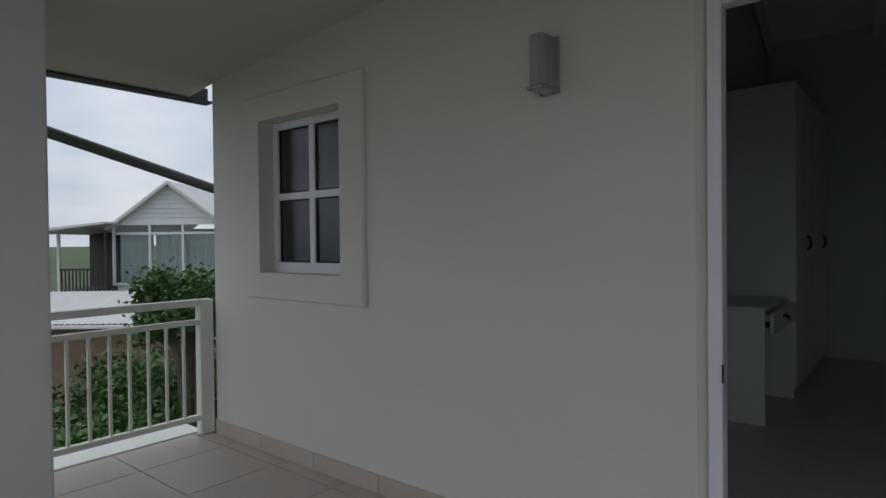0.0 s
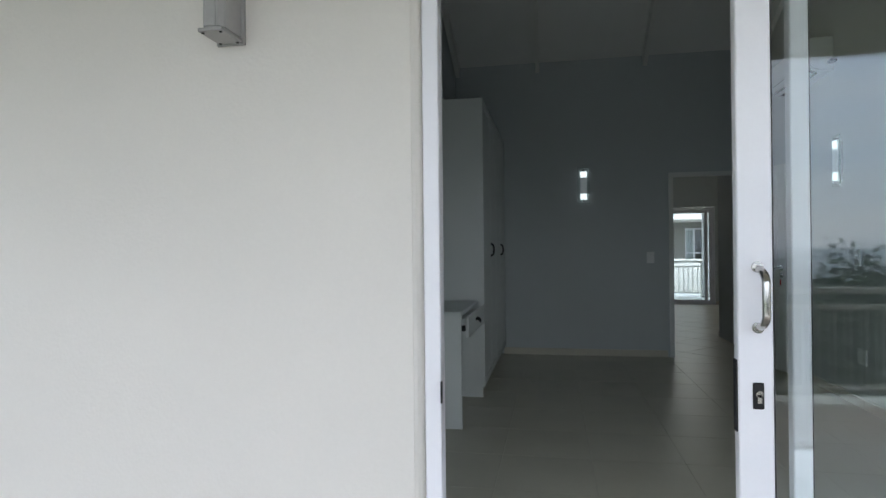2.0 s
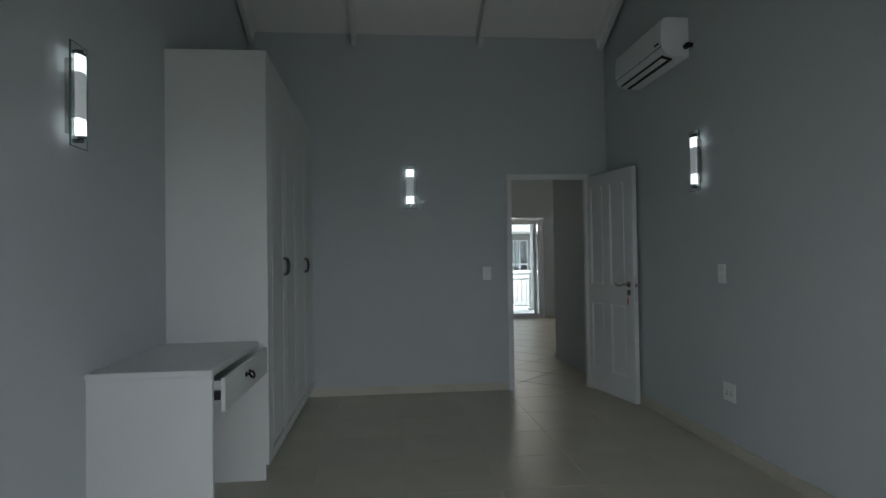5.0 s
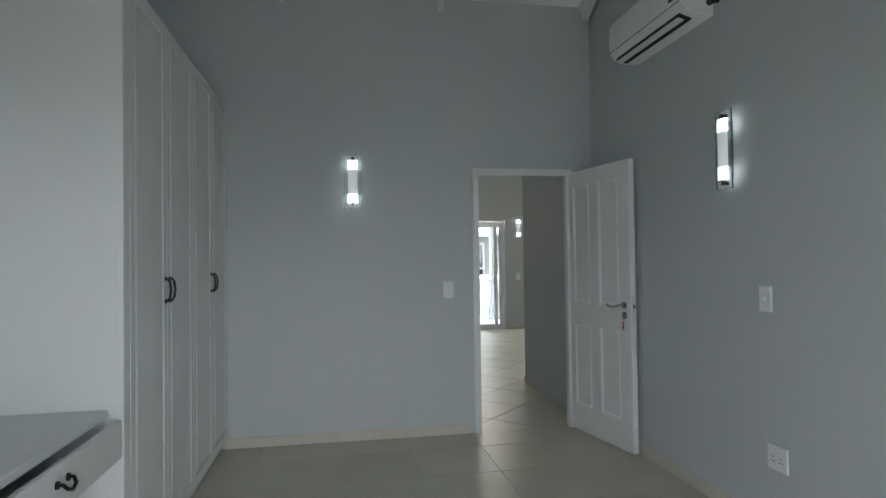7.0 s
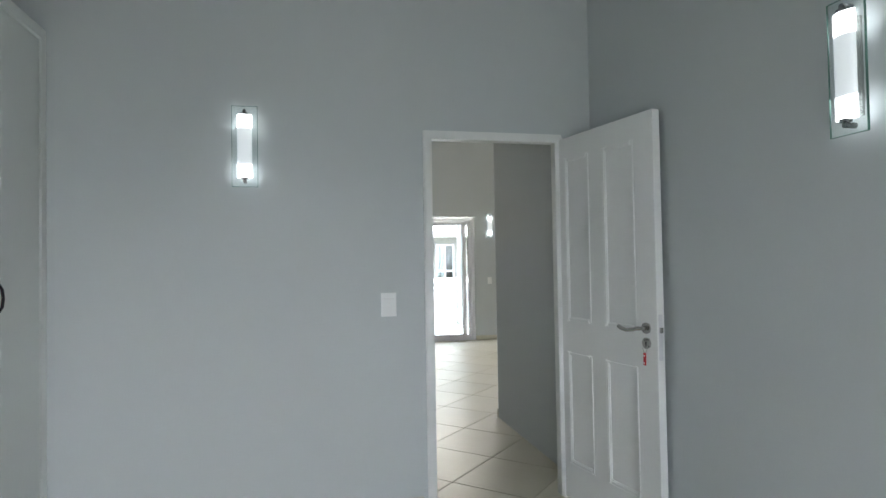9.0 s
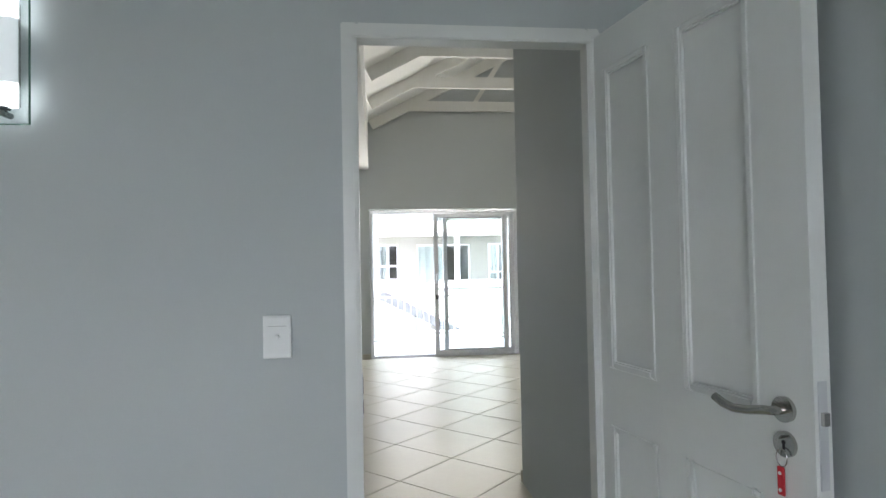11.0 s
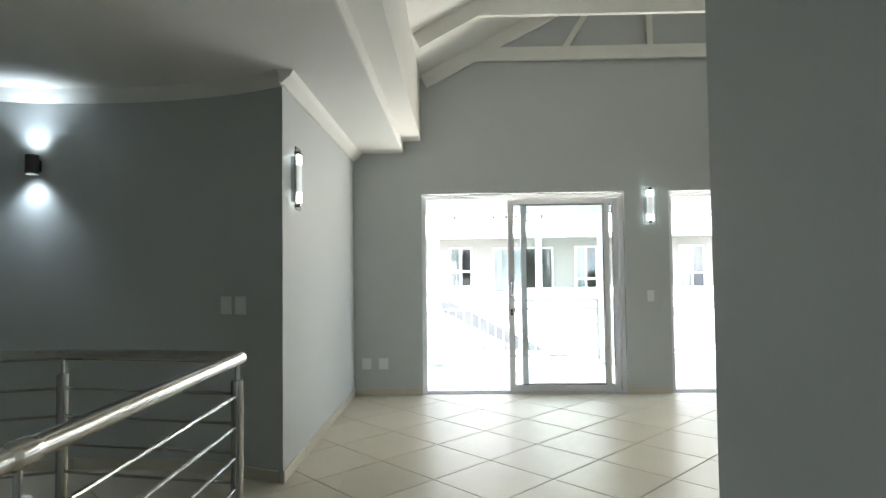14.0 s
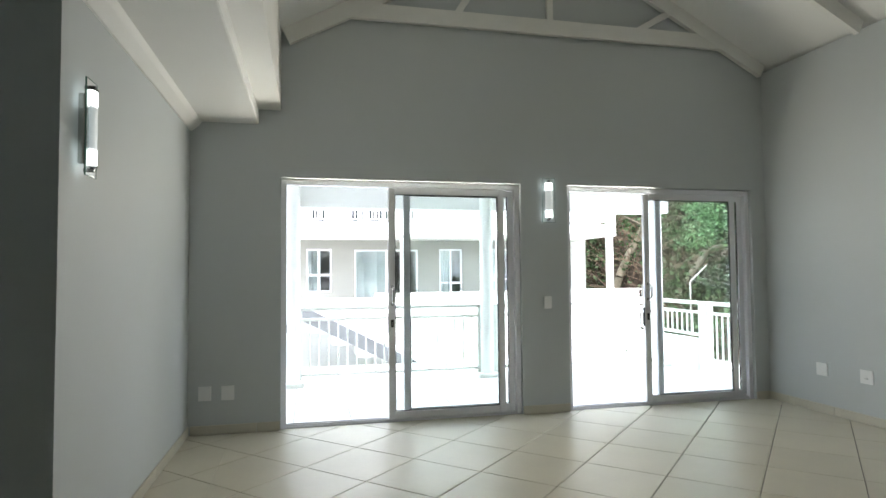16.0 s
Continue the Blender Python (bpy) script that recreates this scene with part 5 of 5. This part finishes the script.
def leaning_trunk(pts, radius, label, seed, crown=(), mat=None):
    """A bare leaning trunk through points, with side limbs and a few leaf clumps."""
    rng = random.Random(seed)
    t = thing("leaning_tree", pose(*pts[0]), label, "tree")
    o = Vector(pts[0])
    line = [Vector(p) - o for p in pts]
    bm = bmesh.new()
    n = 5
    path = []
    for p, q in zip(line, line[1:]):
        path += [p.lerp(q, k / n) + Vector((rng.uniform(-0.04, 0.04), rng.uniform(-0.04, 0.04), rng.uniform(-0.04, 0.04))) for k in range(n)]
    path.append(line[-1])
    for i, (p, q) in enumerate(zip(path, path[1:])):
        rod(bm, p, q, radius * (1 - 0.5 * i / len(path)), 10, radius * (1 - 0.5 * (i + 1) / len(path)))
    part("trunk", bm, M_TRUNK, t, "pale lichen-covered trunk", True)
    for k in range(5):
        p = path[rng.randrange(len(path) // 3, len(path))]
        q = p + Vector((rng.uniform(-1.2, 1.2), rng.uniform(-0.8, 0.3), rng.uniform(0.3, 1.3)))
        bm = bmesh.new()
        rod(bm, p, q, radius * 0.3, 7, radius * 0.1)
        part("limb", bm, M_TRUNK, t, "", True)
    if crown:
        spots = [Vector(c) - o + Vector((rng.gauss(0, 0.35), rng.gauss(0, 0.35), rng.gauss(0, 0.3))) for c in crown for _ in range(5)]
        verts, faces = leaf_mesh(None, rng, spots, 260, 0.085, 0.5)
        me = bpy.data.meshes.new("crown")
        me.from_pydata(verts, [], faces)
        me.materials.append(mat or M_LEAF)
        ob = new("crown", me)
        ob.parent = t


M_TRUNK = material("lichen_bark", (0.13, 0.115, 0.085), 0.9, vary=0.35, scale=3, grain=25, bump=0.5)
M_SPRAY = material("fresh_green_leaves", (0.045, 0.105, 0.038), 0.55, vary=0.45, scale=1.4, grain=12, bump=0.0, spec=0.3)
leaning_trunk([(11.55, 18.3, -0.2), (11.84, 18.25, 0.49), (12.81, 18.2, 1.94), (13.85, 18.2, 2.25)], 0.16, "thick pale trunk leaning out of the bank", 7,
              ((12.3, 17.0, 3.1), (12.9, 16.9, 2.7), (12.2, 16.8, 2.5), (13.3, 17.0, 3.4), (13.6, 17.1, 2.7)), M_SPRAY)
leaning_trunk([(10.45, 20.6, -1.2), (10.99, 20.5, 1.12), (11.93, 20.5, 2.74), (12.3, 20.5, 3.9)], 0.17, "mossy brown trunk leaning over the bank", 8)
line_stand = thing("clothes_line", pose(7.78, 12.0, -1.2), "pale steel clothes line stand with slack wires", "clothes line")
part("post", tube([(0, 0, 0), (0, 0, 2.27), (0.04, 0, 2.32), (0.39, 0, 2.61)], 0.010, 8), M_LAMPGREY, line_stand, "", True)
part("far_post", tube([(2.2, 0.3, 0), (2.2, 0.3, 1.95), (2.55, 0.3, 2.2)], 0.010, 8), M_LAMPGREY, line_stand, "", True)
for k in range(5):
    f = k / 4
    p, q = Vector((0.04 + 0.35 * f, 0, 2.32 + 0.29 * f)), Vector((2.2 + 0.35 * f, 0.3, 1.95 + 0.25 * f))
    part("wire", tube([p, p.lerp(q, 0.5) + Vector((0, 0, -0.05)), q], 0.0018, 5), M_LAMPGREY, line_stand, "", True)


# ---- floor and skirting tiles ----
def clip(poly, x0, x1, y0, y1):
    """The part of a convex outline inside a rectangle."""
    for axis, lim, sign in ((0, x0, 1), (0, x1, -1), (1, y0, 1), (1, y1, -1)):
        out = []
        for i, p in enumerate(poly):
            q = poly[(i + 1) % len(poly)]
            a, b = (p[axis] - lim) * sign, (q[axis] - lim) * sign
            if a >= 0:
                out.append(p)
            if (a >= 0) != (b >= 0):
                f = a / (a - b)
                out.append((p[0] + f * (q[0] - p[0]), p[1] + f * (q[1] - p[1])))
        poly = out
        if len(poly) < 3:
            return []
    return poly


def tile_mesh(poly, mat):
    cx, cy = sum(p[0] for p in poly) / len(poly), sum(p[1] for p in poly) / len(poly)
    bm = bmesh.new()
    rings = []
    for inset, z in ((0.0, -0.011), (0.0, -0.002), (0.0025, 0.0)):
        ring = []
        for p in poly:
            dx, dy = p[0] - cx, p[1] - cy
            r = math.hypot(dx, dy)
            k = max(0, 1 - inset * 1.4 / max(r, 1e-6))
            ring.append(bm.verts.new((dx * k, dy * k, z)))
        rings.append(ring)
    n = len(poly)
    for a, c in zip(rings, rings[1:]):
        for i in range(n):
            bm.faces.new((a[i], a[(i + 1) % n], c[(i + 1) % n], c[i]))
    bm.faces.new(rings[-1])
    bmesh.ops.recalc_face_normals(bm, faces=bm.faces)
    me = bpy.data.meshes.new("tile")
    bm.to_mesh(me)
    bm.free()
    me.materials.append(mat)
    return me, cx, cy


def lay(owner, areas, pitch, u0, v0, turn, mat, joint=0.0055, z=0.0):
    """Tiles over rectangles: rows at u0 + k pitch and v0 + k pitch along axes turned by turn degrees."""
    c, s = math.cos(radians(turn)), math.sin(radians(turn))
    whole = {}
    for x0, x1, y0, y1 in areas:
        us = [c * x + s * y for x in (x0, x1) for y in (y0, y1)]
        vs = [-s * x + c * y for x in (x0, x1) for y in (y0, y1)]
        for i in range(math.floor((min(us) - u0) / pitch), math.ceil((max(us) - u0) / pitch)):
            for j in range(math.floor((min(vs) - v0) / pitch), math.ceil((max(vs) - v0) / pitch)):
                a0, a1 = u0 + i * pitch + joint / 2, u0 + (i + 1) * pitch - joint / 2
                b0, b1 = v0 + j * pitch + joint / 2, v0 + (j + 1) * pitch - joint / 2
                poly = [(c * u - s * v, s * u + c * v) for u, v in ((a0, b0), (a1, b0), (a1, b1), (a0, b1))]
                cut = clip(poly, x0, x1, y0, y1)
                if len(cut) < 3:
                    continue
                area = abs(sum(cut[k][0] * cut[(k + 1) % len(cut)][1] - cut[(k + 1) % len(cut)][0] * cut[k][1] for k in range(len(cut)))) / 2
                if area < 0.0004:
                    continue
                if len(cut) == 4 and abs(area - (pitch - joint) ** 2) < 1e-6:
                    if "me" not in whole:
                        whole["me"] = tile_mesh(poly, mat)[0]
                    me = whole["me"]
                    cx, cy = sum(p[0] for p in poly) / 4, sum(p[1] for p in poly) / 4
                else:
                    me, cx, cy = tile_mesh(cut, mat)
                ob = new("tile", me)
                ob.parent = owner
                ob.location = (cx, cy, z)


floor_ob = bpy.data.objects["floor"]
lay(floor_ob, [(-0.36, 4.77, 0.0, 6.59), (-4.2, -0.36, 2.46, 6.565)], 0.524, 4.065, 2.725, 45, M_TILE)
lay(bpy.data.objects["floor_bedroom"], [(-2.43, 1.0, -5.26, 0.0)], 0.517, -0.045, -2.395, 0, M_TILE, joint=0.0016)
lay(bpy.data.objects["floor_balcony"], [(-4.77, 6.0, -8.54, -5.37)], 0.5, -4.40, -5.46, 0, M_OTILE, z=0.03)
lay(bpy.data.objects["floor_terrace"], [(-3.5, 5.3, 6.70, 9.9)], 0.5, 0.1, 6.9, 0, M_PAVE)


def skirting(owner, p, q, side, mat, h=0.075, thick=0.011, length=0.515, start=0.0):
    """Skirting tiles from p to q; side: the way out from the wall."""
    p, q, side = Vector((*p, 0)), Vector((*q, 0)), Vector((*side, 0))
    d = (q - p).normalized()
    L = (q - p).length
    a = start
    cache = {}
    while a < L - 0.01:
        b = min(a + length, L)
        w = round(b - a - 0.003, 4)
        if w not in cache:
            bm = rbox(0, w, 0, thick, 0, h, 0.0025, 1)
            bmesh.ops.recalc_face_normals(bm, faces=bm.faces)
            me = bpy.data.meshes.new("skirting_tile")
            bm.to_mesh(me)
            bm.free()
            me.materials.append(mat)
            cache[w] = me
        ob = new("skirting_tile", cache[w])
        ob.parent = owner
        m = Matrix.Identity(4)
        m.col[0][:3], m.col[1][:3], m.col[2][:3] = d, side, (0, 0, 1)
        m.translation = p + d * a
        ob.matrix_basis = m
        a = b


base = thing("baseboard", pose(0, 0, 0), "cream tile skirting round the rooms", "skirting", kind="structure")
for p, q, s in (((-0.035, 0.0), (-1.87, 0.0), (0, -1)), ((0.99, -5.14), (0.99, 0.0), (-1, 0)), ((-2.42, -5.14), (-2.42, -2.99), (1, 0)),
                ((-0.72, 4.0), (-0.72, 6.56), (1, 0)), ((-0.70, 6.56), (0.0, 6.56), (0, -1)), ((2.135, 6.56), (2.60, 6.56), (0, -1)), ((4.615, 6.56), (4.77, 6.56), (0, -1)),
                ((4.78, 1.69), (4.78, 6.56), (-1, 0)), ((0.93, 1.69), (4.79, 1.69), (0, 1))):
    skirting(base, p, q, s, M_SKIRT)
for k in range(10):
    a0, a1 = 59 + k * 9, 59 + (k + 1) * 9
    m = radians(arc_turn((a0 + a1) / 2) + 90)
    skirting(base, arc_at(a0, -0.002), arc_at(a1, -0.002), (-math.cos(m), -math.sin(m)), M_SKIRT)
outer_base = thing("baseboard_balcony", pose(0, 0, 0.03), "beige tile skirting along the balcony wall", "skirting", kind="structure")
skirting(outer_base, (-4.66, -5.36), (-1.66, -5.36), (0, -1), M_OSKIRT, 0.095, 0.012, 0.5)
skirting(outer_base, (0.50, -5.36), (6.0, -5.36), (0, -1), M_OSKIRT, 0.095, 0.012, 0.5)
